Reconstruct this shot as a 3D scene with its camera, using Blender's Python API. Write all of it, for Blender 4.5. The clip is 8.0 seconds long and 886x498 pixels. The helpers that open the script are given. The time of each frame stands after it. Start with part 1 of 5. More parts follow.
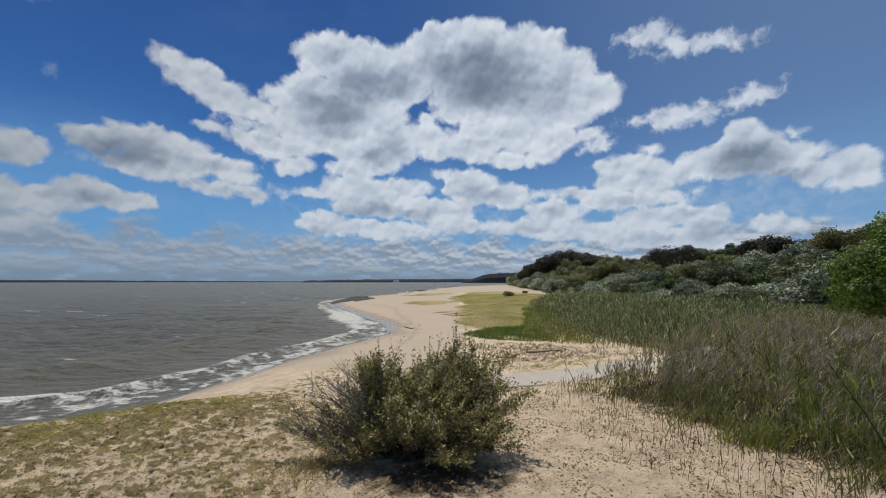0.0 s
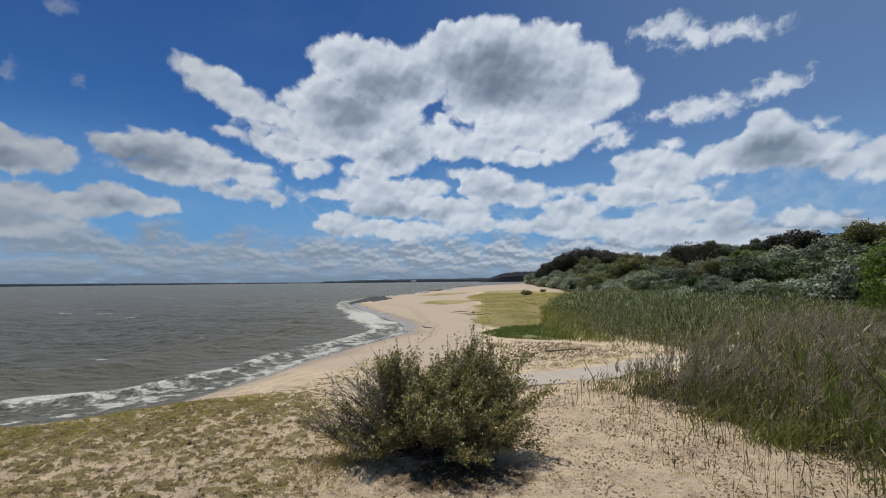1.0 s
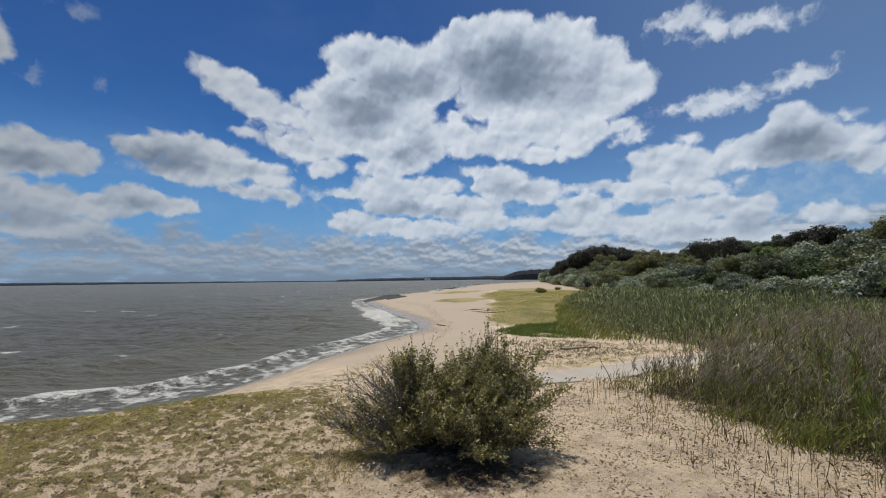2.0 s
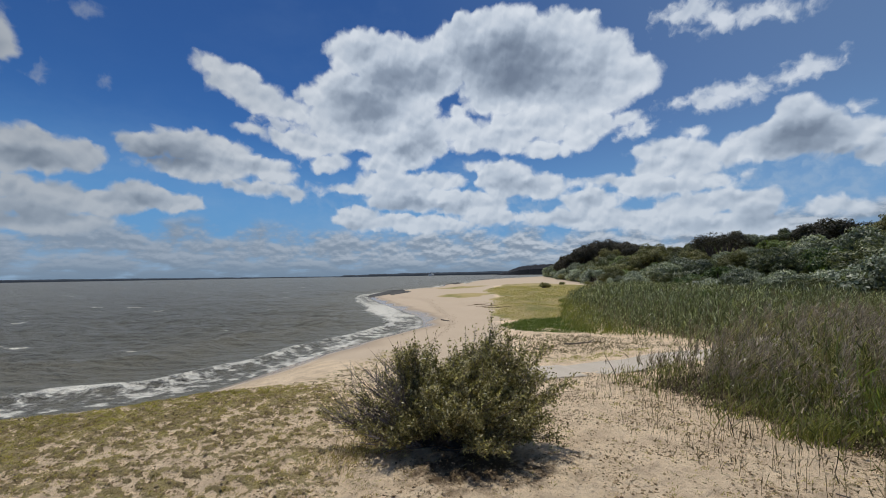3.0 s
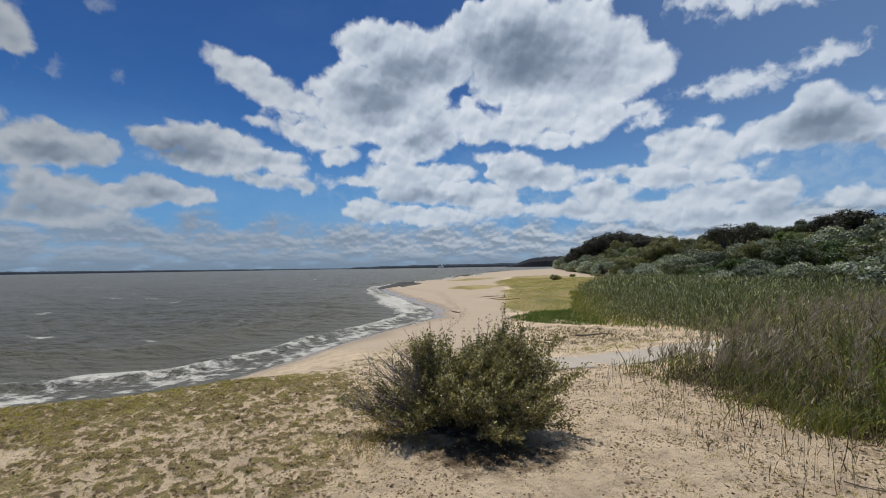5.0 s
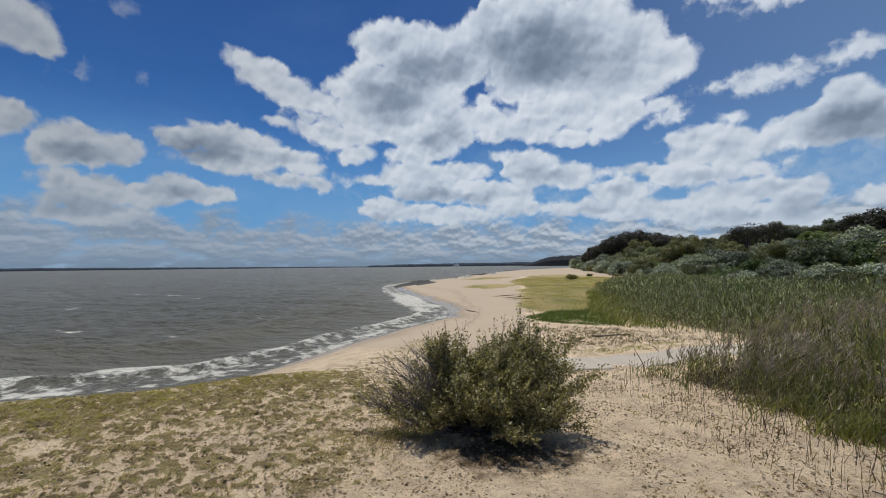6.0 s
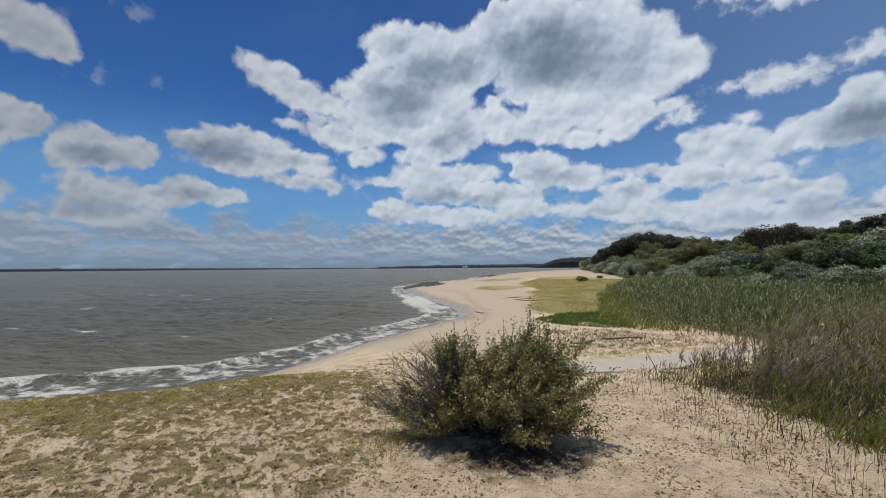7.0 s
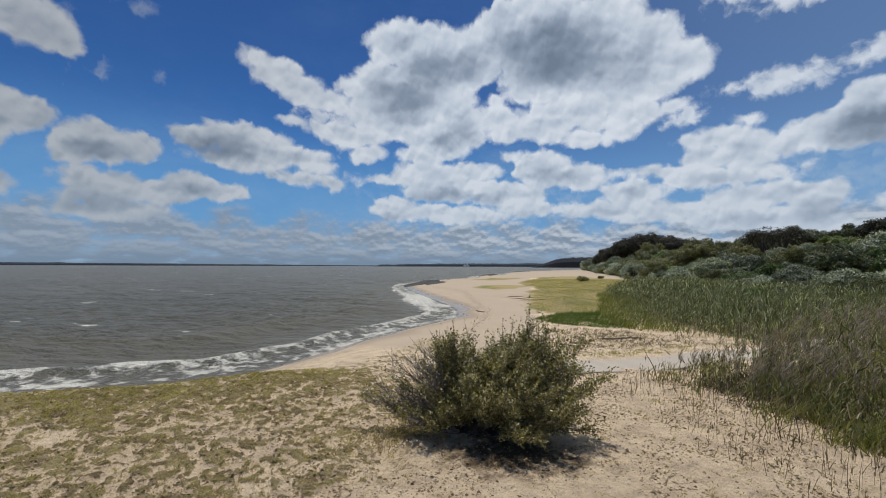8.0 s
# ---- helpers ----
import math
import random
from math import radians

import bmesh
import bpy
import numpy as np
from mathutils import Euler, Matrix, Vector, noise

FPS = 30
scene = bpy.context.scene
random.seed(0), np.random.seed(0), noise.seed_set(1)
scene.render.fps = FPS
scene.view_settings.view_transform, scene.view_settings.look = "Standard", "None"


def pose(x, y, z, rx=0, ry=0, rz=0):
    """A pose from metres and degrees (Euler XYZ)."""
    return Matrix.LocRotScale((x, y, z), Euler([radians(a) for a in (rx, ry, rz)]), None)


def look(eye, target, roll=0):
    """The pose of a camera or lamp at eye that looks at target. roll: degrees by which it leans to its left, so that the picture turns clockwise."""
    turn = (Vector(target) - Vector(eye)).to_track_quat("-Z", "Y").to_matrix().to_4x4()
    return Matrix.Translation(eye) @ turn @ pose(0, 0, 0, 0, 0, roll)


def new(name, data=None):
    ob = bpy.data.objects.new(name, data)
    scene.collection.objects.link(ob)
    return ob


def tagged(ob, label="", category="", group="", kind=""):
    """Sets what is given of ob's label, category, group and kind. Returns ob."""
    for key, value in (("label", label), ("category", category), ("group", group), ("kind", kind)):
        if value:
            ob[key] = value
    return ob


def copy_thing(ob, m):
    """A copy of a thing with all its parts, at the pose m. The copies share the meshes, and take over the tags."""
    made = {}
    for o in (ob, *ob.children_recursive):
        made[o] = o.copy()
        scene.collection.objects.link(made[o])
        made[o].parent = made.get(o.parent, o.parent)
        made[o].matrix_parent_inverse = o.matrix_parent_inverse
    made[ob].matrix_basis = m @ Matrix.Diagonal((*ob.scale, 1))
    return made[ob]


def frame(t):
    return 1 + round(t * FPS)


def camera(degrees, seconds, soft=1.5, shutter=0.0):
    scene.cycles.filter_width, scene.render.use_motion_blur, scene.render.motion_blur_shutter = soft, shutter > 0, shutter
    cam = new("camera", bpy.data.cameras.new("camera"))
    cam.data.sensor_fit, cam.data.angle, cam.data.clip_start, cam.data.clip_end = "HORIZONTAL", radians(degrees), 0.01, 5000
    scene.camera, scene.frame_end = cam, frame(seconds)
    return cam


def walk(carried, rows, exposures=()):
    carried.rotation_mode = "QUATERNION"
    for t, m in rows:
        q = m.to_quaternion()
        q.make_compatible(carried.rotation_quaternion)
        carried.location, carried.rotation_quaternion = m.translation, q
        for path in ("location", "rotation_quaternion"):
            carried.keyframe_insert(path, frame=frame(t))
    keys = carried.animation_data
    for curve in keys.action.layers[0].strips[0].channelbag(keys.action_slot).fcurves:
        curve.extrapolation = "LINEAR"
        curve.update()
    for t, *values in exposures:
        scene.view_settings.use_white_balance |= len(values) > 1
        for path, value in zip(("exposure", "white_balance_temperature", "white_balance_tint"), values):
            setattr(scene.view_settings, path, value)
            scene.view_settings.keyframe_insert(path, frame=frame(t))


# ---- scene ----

# ---------------------------------------------------------------- camera
cam = camera(94.0, 8.0, soft=1.0)
EYE = 1.6
ROWS = [  # seconds, metres from the first eye, degrees of turn, tilt and lean
    (0.0, 0.0, 0.0, 0.0, 0.0, 4.55, 0.04),
    (0.5, 0.009, -0.018, -0.002, 0.62, 4.57, 0.49),
    (1.0, 0.002, -0.018, -0.007, 2.31, 4.5, 0.65),
    (1.5, -0.003, -0.027, -0.011, 3.55, 4.41, 0.69),
    (3.0, 0.006, 0.011, -0.019, 4.76, 3.61, 0.98),
    (3.5, 0.003, 0.027, -0.023, 5.0, 3.14, 1.09),
    (4.0, -0.01, -0.012, -0.019, 5.53, 2.83, 1.19),
    (5.5, -0.032, -0.102, -0.013, 6.88, 2.43, 0.71),
    (6.0, -0.03, -0.098, -0.004, 8.28, 2.37, 0.66),
    (6.5, -0.027, -0.091, -0.005, 9.18, 2.49, 0.75),
    (7.0, -0.035, -0.076, -0.008, 9.52, 2.59, 0.51),
    (7.5, -0.036, -0.052, -0.023, 9.6, 2.47, 0.12),
    (8.0, -0.025, -0.081, -0.014, 9.68, 2.38, -0.18),
]
walk(cam, [(t, pose(x, y, EYE + z, 0, 0, yaw) @ pose(0, 0, 0, 90 + tilt) @ pose(0, 0, 0, 0, 0, -lean))
           for t, x, y, z, yaw, tilt, lean in ROWS])

# ---------------------------------------------------------------- node helpers


def node(nt, kind, ins=None, **props):
    """A shader node; ins maps socket names or numbers to values or to sockets to link."""
    n = nt.nodes.new("ShaderNode" + kind)
    for key, value in props.items():
        setattr(n, key, value)
    for key, value in (ins or {}).items():
        if isinstance(value, bpy.types.NodeSocket):
            nt.links.new(value, n.inputs[key])
        else:
            n.inputs[key].default_value = value
    return n


def mth(nt, op, a, b=0.0, c=0.0):
    return node(nt, "Math", {0: a, 1: b, 2: c}, operation=op).outputs[0]


def span(nt, value, lo, hi, to_lo=0.0, to_hi=1.0, smooth=True):
    """A smooth step of value from lo..hi to to_lo..to_hi."""
    return node(nt, "MapRange", {0: value, 1: lo, 2: hi, 3: to_lo, 4: to_hi},
                interpolation_type="SMOOTHSTEP" if smooth else "LINEAR").outputs[0]


def blend(nt, fac, a, b, how="MIX"):
    n = nt.nodes.new("ShaderNodeMix")
    n.data_type, n.blend_type = "RGBA", how
    for key, value in ((0, fac), (6, a), (7, b)):
        if isinstance(value, bpy.types.NodeSocket):
            nt.links.new(value, n.inputs[key])
        else:
            n.inputs[key].default_value = value if key == 0 else (*value[:3], 1)
    return n.outputs[2]


def noisy(nt, vec, scale, detail=4.0, rough=0.55, out=0):
    return node(nt, "TexNoise", {"Vector": vec, "Scale": scale, "Detail": detail, "Roughness": rough}).outputs[out]


# ---------------------------------------------------------------- world: sky, clouds, sun
SUN_EL, SUN_AZ = 76.0, -22.0   # degrees up, degrees to the right of +y

# degrees: azimuth, height, half width, half height
BANK_CREST = [
    (-36.0, 25.7, 0.7, 0.3), (-34.5, 25.1, 2.3, 1.0), (-32.0, 23.6, 3.3, 2.1), (-28.7, 22.1, 3.0, 1.7), (-25.3, 21.4, 3.4, 1.3), (-15.5, 28.4, 5.1, 2.9),
    (-11.2, 27.3, 5.6, 3.8), (-18.4, 23.5, 5.0, 3.0), (-22.0, 23.0, 3.1, 1.6), (-12.9, 22.6, 8.2, 3.6), (-6.0, 26.7, 4.8, 3.8), (-0.7, 29.3, 4.8, 4.0),
    (4.9, 30.0, 6.2, 3.8), (11.0, 28.7, 6.5, 3.9), (16.6, 26.0, 5.1, 3.6), (20.5, 23.7, 3.9, 2.7), (8.5, 24.7, 11.3, 3.8), (15.8, 22.3, 6.1, 3.1),
    (8.7, 20.2, 7.5, 1.9), (14.9, 18.8, 4.1, 1.8), (19.9, 19.1, 2.2, 0.9), (2.3, 23.1, 4.7, 1.9)]
BANK_SKIRT = [
    (-15.3, 19.4, 8.6, 2.6), (-22.0, 17.3, 4.4, 1.7), (-24.9, 17.8, 3.9, 1.2), (-19.8, 15.3, 2.4, 1.2), (-7.0, 18.9, 3.8, 3.0), (-10.2, 16.7, 4.6, 2.2),
    (-13.0, 15.0, 2.8, 1.3), (0.5, 17.9, 4.6, 1.5), (4.8, 17.4, 4.6, 1.3), (9.4, 16.6, 3.4, 1.3), (13.1, 17.2, 3.5, 1.1), (-29.3, 18.4, 1.6, 0.5),
    (-17.5, 20.6, 6.8, 2.1), (-3.4, 19.8, 3.2, 1.7), (4.8, 19.0, 7.2, 1.7), (12.0, 18.4, 4.4, 1.5), (-2.6, 21.9, 1.7, 1.0)]
BANK_LOW = [
    (-16.8, 11.9, 3.9, 0.7), (-11.4, 12.7, 5.0, 1.6), (-6.1, 12.9, 4.4, 1.4), (-8.3, 10.7, 6.1, 1.8), (-1.1, 9.7, 5.3, 1.5), (4.3, 13.1, 4.0, 2.5),
    (8.1, 11.8, 3.6, 1.7), (-0.5, 14.9, 1.3, 0.6), (13.1, 11.8, 1.3, 0.6), (-16.3, 8.1, 2.9, 1.3), (-11.5, 7.4, 3.7, 0.9), (-6.7, 7.0, 6.3, 0.9),
    (1.1, 7.9, 4.2, 0.7), (24.0, 14.6, 3.5, 1.1), (26.5, 13.5, 3.0, 1.5), (23.3, 12.7, 3.0, 1.3), (27.0, 12.0, 2.6, 1.0), (20.1, 11.5, 4.2, 0.8),
    (25.0, 10.5, 5.0, 1.0), (15.3, 9.1, 3.3, 1.5), (11.6, 7.4, 4.0, 0.9), (16.0, 6.9, 5.3, 1.2), (21.2, 6.8, 4.9, 1.0), (27.2, 8.0, 4.7, 1.2)]
BANK_EAST = [
    (36.8, 16.0, 2.3, 1.7), (36.7, 14.4, 4.1, 2.4), (33.4, 13.9, 2.8, 1.6), (30.8, 13.2, 1.8, 1.1), (39.2, 13.2, 2.5, 1.8), (41.8, 13.3, 1.7, 1.0),
    (42.6, 11.2, 1.8, 1.2), (27.1, 16.3, 1.4, 0.8), (32.5, 7.4, 2.6, 1.4), (27.7, 5.6, 6.6, 1.1), (32.9, 5.1, 2.4, 1.0), (38.2, 6.3, 1.4, 0.6),
    (40.7, 5.9, 0.9, 0.5), (45.0, 11.1, 2.0, 2.0)]
BANK_WEST = [
    (-50.0, 13.2, 3.5, 1.9), (-46.7, 13.1, 2.5, 1.6), (-52.0, 12.5, 2.2, 2.0), (-37.1, 15.9, 3.3, 1.8), (-40.8, 15.1, 2.8, 1.3), (-33.5, 15.3, 3.6, 1.9),
    (-35.9, 13.2, 5.2, 1.4), (-29.7, 14.2, 3.8, 1.1), (-27.0, 13.3, 1.9, 0.8), (-29.6, 11.3, 2.4, 0.8), (-24.8, 11.0, 1.3, 0.8), (-51.5, 9.1, 1.7, 1.1),
    (-47.9, 8.6, 2.5, 1.0), (-49.9, 7.6, 3.1, 1.0), (-44.3, 8.5, 3.2, 1.1), (-40.7, 9.5, 3.0, 1.3), (-37.5, 9.1, 2.1, 0.9), (-49.1, 6.0, 4.4, 1.0)]
BANK_FAR_WEST = [
    (-54.8, 22.9, 3.3, 2.4), (-52.7, 21.9, 1.5, 1.4), (-56.8, 23.5, 2.6, 2.3), (-55.4, 14.4, 2.3, 1.6), (-58.0, 14.5, 2.5, 2.5), (-60.9, 11.8, 3.7, 2.9),
    (-60.2, 20.5, 1.6, 2.7), (-58.8, 7.8, 2.4, 1.3)]
WISPS = [
    (27.1, 28.9, 3.6, 1.6), (30.7, 27.0, 2.9, 1.3), (33.8, 26.6, 3.0, 1.0), (36.9, 26.1, 2.7, 0.8), (37.9, 20.2, 2.8, 1.3), (35.7, 20.0, 1.8, 0.7),
    (30.6, 19.4, 4.9, 1.5), (33.2, 19.1, 2.5, 1.1), (26.5, 19.6, 2.3, 0.9), (41.2, 15.5, 1.2, 0.5), (-46.7, 27.3, 1.5, 0.7), (-50.0, 20.4, 0.8, 0.8),
    (-44.9, 20.4, 0.8, 0.8), (-52.6, 22.7, 0.6, 2.1), (37.7, 13.2, 2.6, 0.9), (21.0, 18.0, 2.6, 1.4), (-26.3, 19.4, 3.1, 1.2)]
CORES = [  # and how grey
    (4.7, 26.9, 9.3, 4.0, 1), (-10.9, 25.6, 7.5, 2.5, 0.75), (-16.0, 21.9, 5.8, 2.8, 0.7), (-7.8, 17.4, 4.8, 2.1, 0.55), (36.8, 13.5, 4.6, 2.8, 1.1), (39.9, 11.4, 3.2, 1.2, 0.7),
    (-38.5, 14.2, 5.3, 1.9, 0.95), (-49.6, 12.2, 3.4, 1.6, 0.7), (-31.3, 13.8, 3.8, 1.2, 0.35), (-10.4, 9.8, 5.0, 1.2, 0.85), (-4.4, 9.3, 4.3, 0.9, 0.6), (-16.7, 7.0, 2.7, 0.8, 0.7),
    (5.8, 11.8, 4.7, 1.5, 0.55), (24.7, 10.3, 3.6, 0.9, 0.45), (32.9, 6.0, 3.0, 1.2, 0.8), (25.8, 5.2, 3.5, 0.8, 0.45), (12.1, 6.9, 3.4, 0.7, 0.35), (-41.1, 8.9, 4.1, 0.9, 0.6),
    (-49.9, 6.8, 4.4, 1.2, 0.6), (13.0, 23.5, 5.8, 2.6, 0.4)]

def ragged_group():
    """A node group: the place bent by the cumulus curls, the curls' relief and a fine torn noise."""
    g = bpy.data.node_groups.new("cumulus_lumps", "ShaderNodeTree")
    g.interface.new_socket("Place", in_out="INPUT", socket_type="NodeSocketVector")
    g.interface.new_socket("Lumps", in_out="OUTPUT", socket_type="NodeSocketFloat")
    g.interface.new_socket("Bent", in_out="OUTPUT", socket_type="NodeSocketVector")
    g.interface.new_socket("Torn", in_out="OUTPUT", socket_type="NodeSocketFloat")
    p = g.nodes.new("NodeGroupInput").outputs[0]
    q = p
    for scale, wide, high in ((0.21, 1.7, 1.1), (0.62, 1.25, 0.95), (1.7, 0.34, 0.30)):
        drift = node(g, "VectorMath", {0: noisy(g, p, scale, 2.0, 0.5, 1), 1: (0.5, 0.5, 0.5)}, operation="SUBTRACT").outputs[0]
        drift = node(g, "VectorMath", {0: drift, 1: (wide, high, 0)}, operation="MULTIPLY").outputs[0]
        q = node(g, "VectorMath", {0: q, 1: drift}).outputs[0]
    lumps = None
    for scale, deep in ((0.30, 0.52), (0.72, 0.26)):
        cell = node(g, "TexVoronoi", {"Vector": q, "Scale": scale, "Smoothness": 0.45}, feature="SMOOTH_F1").outputs["Distance"]
        bulge = mth(g, "MULTIPLY", mth(g, "SUBTRACT", 0.45, cell), deep * 2.2)
        lumps = bulge if lumps is None else mth(g, "ADD", lumps, bulge)
    torn = noisy(g, q, 0.62, 5.0, 0.52)
    last = g.nodes.new("NodeGroupOutput")
    for k, socket in enumerate((lumps, q, torn)):
        g.links.new(socket, last.inputs[k])
    return g


def reach(g, q, az, el, wide, high):
    """Distance from an ellipse's middle; 1 on its rim."""
    m = node(g, "VectorMath", {0: q, 1: (1 / wide, 1 / high, 0), 2: (-az / wide, -el / high, 0)}, operation="MULTIPLY_ADD").outputs[0]
    return node(g, "VectorMath", {0: m}, operation="LENGTH").outputs["Value"]


def bank_group(name, banks, join):
    """A node group: how deep inside the placed masses a place lies, in degrees; below 0 outside."""
    g = bpy.data.node_groups.new(name, "ShaderNodeTree")
    g.interface.new_socket("Place", in_out="INPUT", socket_type="NodeSocketVector")
    g.interface.new_socket("Depth", in_out="OUTPUT", socket_type="NodeSocketFloat")
    q = g.nodes.new("NodeGroupInput").outputs[0]
    total = None
    for bank in banks:
        for az, el, wide, high in bank:
            r = reach(g, q, az, el, wide, high)
            depth = mth(g, "MULTIPLY_ADD", r, -min(wide, high), min(wide, high))
            total = depth if total is None else mth(g, "SMOOTH_MAX", total, depth, join)
    g.links.new(total, g.nodes.new("NodeGroupOutput").inputs[0])
    return g


def core_group():
    """A node group: the grey, thick hearts of the clouds, 0 to 1."""
    g = bpy.data.node_groups.new("cumulus_cores", "ShaderNodeTree")
    g.interface.new_socket("Place", in_out="INPUT", socket_type="NodeSocketVector")
    g.interface.new_socket("Grey", in_out="OUTPUT", socket_type="NodeSocketFloat")
    q = g.nodes.new("NodeGroupInput").outputs[0]
    total = None
    for az, el, wide, high, grey in CORES:
        r = reach(g, q, az, el, wide, high)
        heart = span(g, r, 1.35, 0.15, 0.0, grey)
        total = heart if total is None else mth(g, "SMOOTH_MAX", total, heart, 0.15)
    g.links.new(total, g.nodes.new("NodeGroupOutput").inputs[0])
    return g


def make_world():
    world = bpy.data.worlds.new("sky")
    scene.world = world
    world.use_nodes = True
    nt = world.node_tree
    nt.nodes.clear()
    sky = node(nt, "TexSky", sky_type="NISHITA", sun_disc=False, sun_elevation=radians(SUN_EL), sun_rotation=radians(SUN_AZ),
               air_density=1.0, dust_density=0.6, ozone_density=2.5, altitude=0.0)
    way = node(nt, "TexCoord").outputs["Generated"]
    xyz = node(nt, "SeparateXYZ", {0: way}).outputs
    az = mth(nt, "MULTIPLY", mth(nt, "ARCTAN2", xyz[0], xyz[1]), 57.2958)
    el = mth(nt, "MULTIPLY", mth(nt, "ARCSINE", xyz[2]), 57.2958)
    place = node(nt, "CombineXYZ", {0: az, 1: el}).outputs[0]
    lumps = ragged_group()
    banks = bank_group("cumulus_banks", (BANK_CREST, BANK_SKIRT, BANK_LOW, BANK_EAST, BANK_WEST, BANK_FAR_WEST), 0.35)
    thin = bank_group("cumulus_wisps", (WISPS,), 0.3)
    cores = core_group()

    def at(group, du=0.0, dv=0.0, start=None):
        n = nt.nodes.new("ShaderNodeGroup")
        n.node_tree = group
        nt.links.new(start or node(nt, "VectorMath", {0: place, 1: (du, dv, 0)}).outputs[0], n.inputs[0])
        return n.outputs
    ragged, over = at(lumps), at(lumps, -0.16, 0.50)
    rim = mth(nt, "MULTIPLY_ADD", ragged[2], 1.15, span(nt, el, 7.0, 22.0, -0.22, -0.46))
    here = mth(nt, "ADD", mth(nt, "ADD", at(banks, start=ragged[1])[0], mth(nt, "MULTIPLY", ragged[0], 0.75)), rim)
    # outside the placed banks the cumulus goes on by chance
    wild = noisy(nt, node(nt, "VectorMath", {0: way, 1: (1, 1, 1.7)}, operation="MULTIPLY").outputs[0], 3.1, 8.0, 0.6)
    beyond = mth(nt, "MAXIMUM", span(nt, mth(nt, "ABSOLUTE", az), 60, 75), span(nt, el, 36, 48))
    wild = mth(nt, "MULTIPLY", span(nt, wild, 0.52, 0.66), beyond)
    soft = span(nt, el, 5.0, 26.0, 0.34, 0.56)
    cover = mth(nt, "MAXIMUM", span(nt, here, -0.26, soft), wild)
    wisp = mth(nt, "ADD", at(thin, start=ragged[1])[0], mth(nt, "MULTIPLY", mth(nt, "SUBTRACT", ragged[2], 0.5), 3.6))
    wisp = mth(nt, "MULTIPLY", span(nt, wisp, -0.25, 1.05), span(nt, az, -42, -30, 0.40, 0.88))
    cover = mth(nt, "MAXIMUM", cover, wisp)
    grey = at(cores, start=ragged[1])[0]
    relief = mth(nt, "MULTIPLY", mth(nt, "SUBTRACT", ragged[0], over[0]), span(nt, el, 6.0, 22.0, 0.85, 0.46))
    mottle = mth(nt, "MULTIPLY", mth(nt, "SUBTRACT", noisy(nt, ragged[1], 0.26, 4.0, 0.5), 0.5), 0.55)
    thick = mth(nt, "MULTIPLY", span(nt, here, 0.3, 3.0), 0.27)
    lit = mth(nt, "ADD", mth(nt, "ADD", 0.96, relief), mth(nt, "MULTIPLY", mottle, span(nt, here, 0.0, 1.2)))
    lit = mth(nt, "SUBTRACT", lit, thick)
    lit = node(nt, "Math", {0: lit, 1: mth(nt, "MULTIPLY", grey, 0.70)}, operation="SUBTRACT", use_clamp=True).outputs[0]
    tone = node(nt, "ValToRGB", {0: lit})
    ramp = tone.color_ramp.elements
    ramp[0].color, ramp[1].color = (0.16, 0.205, 0.285, 1), (0.655, 0.71, 0.785, 1)
    ramp.new(0.70).color = (0.46, 0.53, 0.63, 1)
    ramp.new(0.35).color = (0.265, 0.325, 0.42, 1)
    puff = blend(nt, 1.0, tone.outputs[0], node(nt, "CombineXYZ", {k: span(nt, az, -58, -8, 0.60, 1.0) for k in range(3)}).outputs[0], "MULTIPLY")
    puff = blend(nt, span(nt, el, 3.0, 18.0, 0.38, 0.0, False), puff, (0.30, 0.385, 0.49))
    # the low, far rows of small clouds, each with a lit top and a grey foot, and the haze over the horizon
    flatten = mth(nt, "POWER", mth(nt, "MAXIMUM", el, 0.0), 0.62)
    strips_ = node(nt, "CombineXYZ", {0: mth(nt, "MULTIPLY", az, 0.17), 1: mth(nt, "MULTIPLY", flatten, 0.95)}).outputs[0]
    row = noisy(nt, strips_, 1.35, 6.0, 0.56)
    row_lit = noisy(nt, node(nt, "VectorMath", {0: strips_, 1: (0.02, 0.15, 0)}).outputs[0], 1.35, 6.0, 0.56)
    low = span(nt, el, 4.0, 9.0, 0.17, -0.20, False)
    row_cover = span(nt, mth(nt, "ADD", row, low), 0.43, 0.68)
    row_cover = mth(nt, "MULTIPLY", row_cover, span(nt, el, 5.8, 8.6, 1.0, 0.0))
    row_top = blend(nt, span(nt, az, -40, 12), (0.30, 0.365, 0.455), (0.47, 0.53, 0.61))
    row_col = blend(nt, span(nt, mth(nt, "SUBTRACT", row, row_lit), -0.085, 0.105), (0.215, 0.28, 0.37), row_top)
    row_col = blend(nt, span(nt, el, 0.0, 3.0), (0.175, 0.25, 0.345), row_col)
    # a thin veil lies round and below the cumulus
    veil = mth(nt, "MULTIPLY", span(nt, noisy(nt, node(nt, "VectorMath", {0: place, 1: (0.06, 0.12, 0)}, operation="MULTIPLY").outputs[0], 1.0, 6.0, 0.6), 0.42, 0.75), span(nt, el, 8, 24, 0.60, 0.06))
    veil = mth(nt, "MULTIPLY", veil, span(nt, az, -50, -5, 0.35, 1.0))
    veil = mth(nt, "MAXIMUM", veil, mth(nt, "MULTIPLY", span(nt, az, -20, 50), span(nt, mth(nt, "ABSOLUTE", mth(nt, "SUBTRACT", az, 50)), 70, 110, 0.34, 0.0)))
    east = mth(nt, "MULTIPLY", span(nt, mth(nt, "ABSOLUTE", mth(nt, "SUBTRACT", az, 36)), 20, 6), span(nt, mth(nt, "ABSOLUTE", mth(nt, "SUBTRACT", el, 8.5)), 6.5, 1.5))
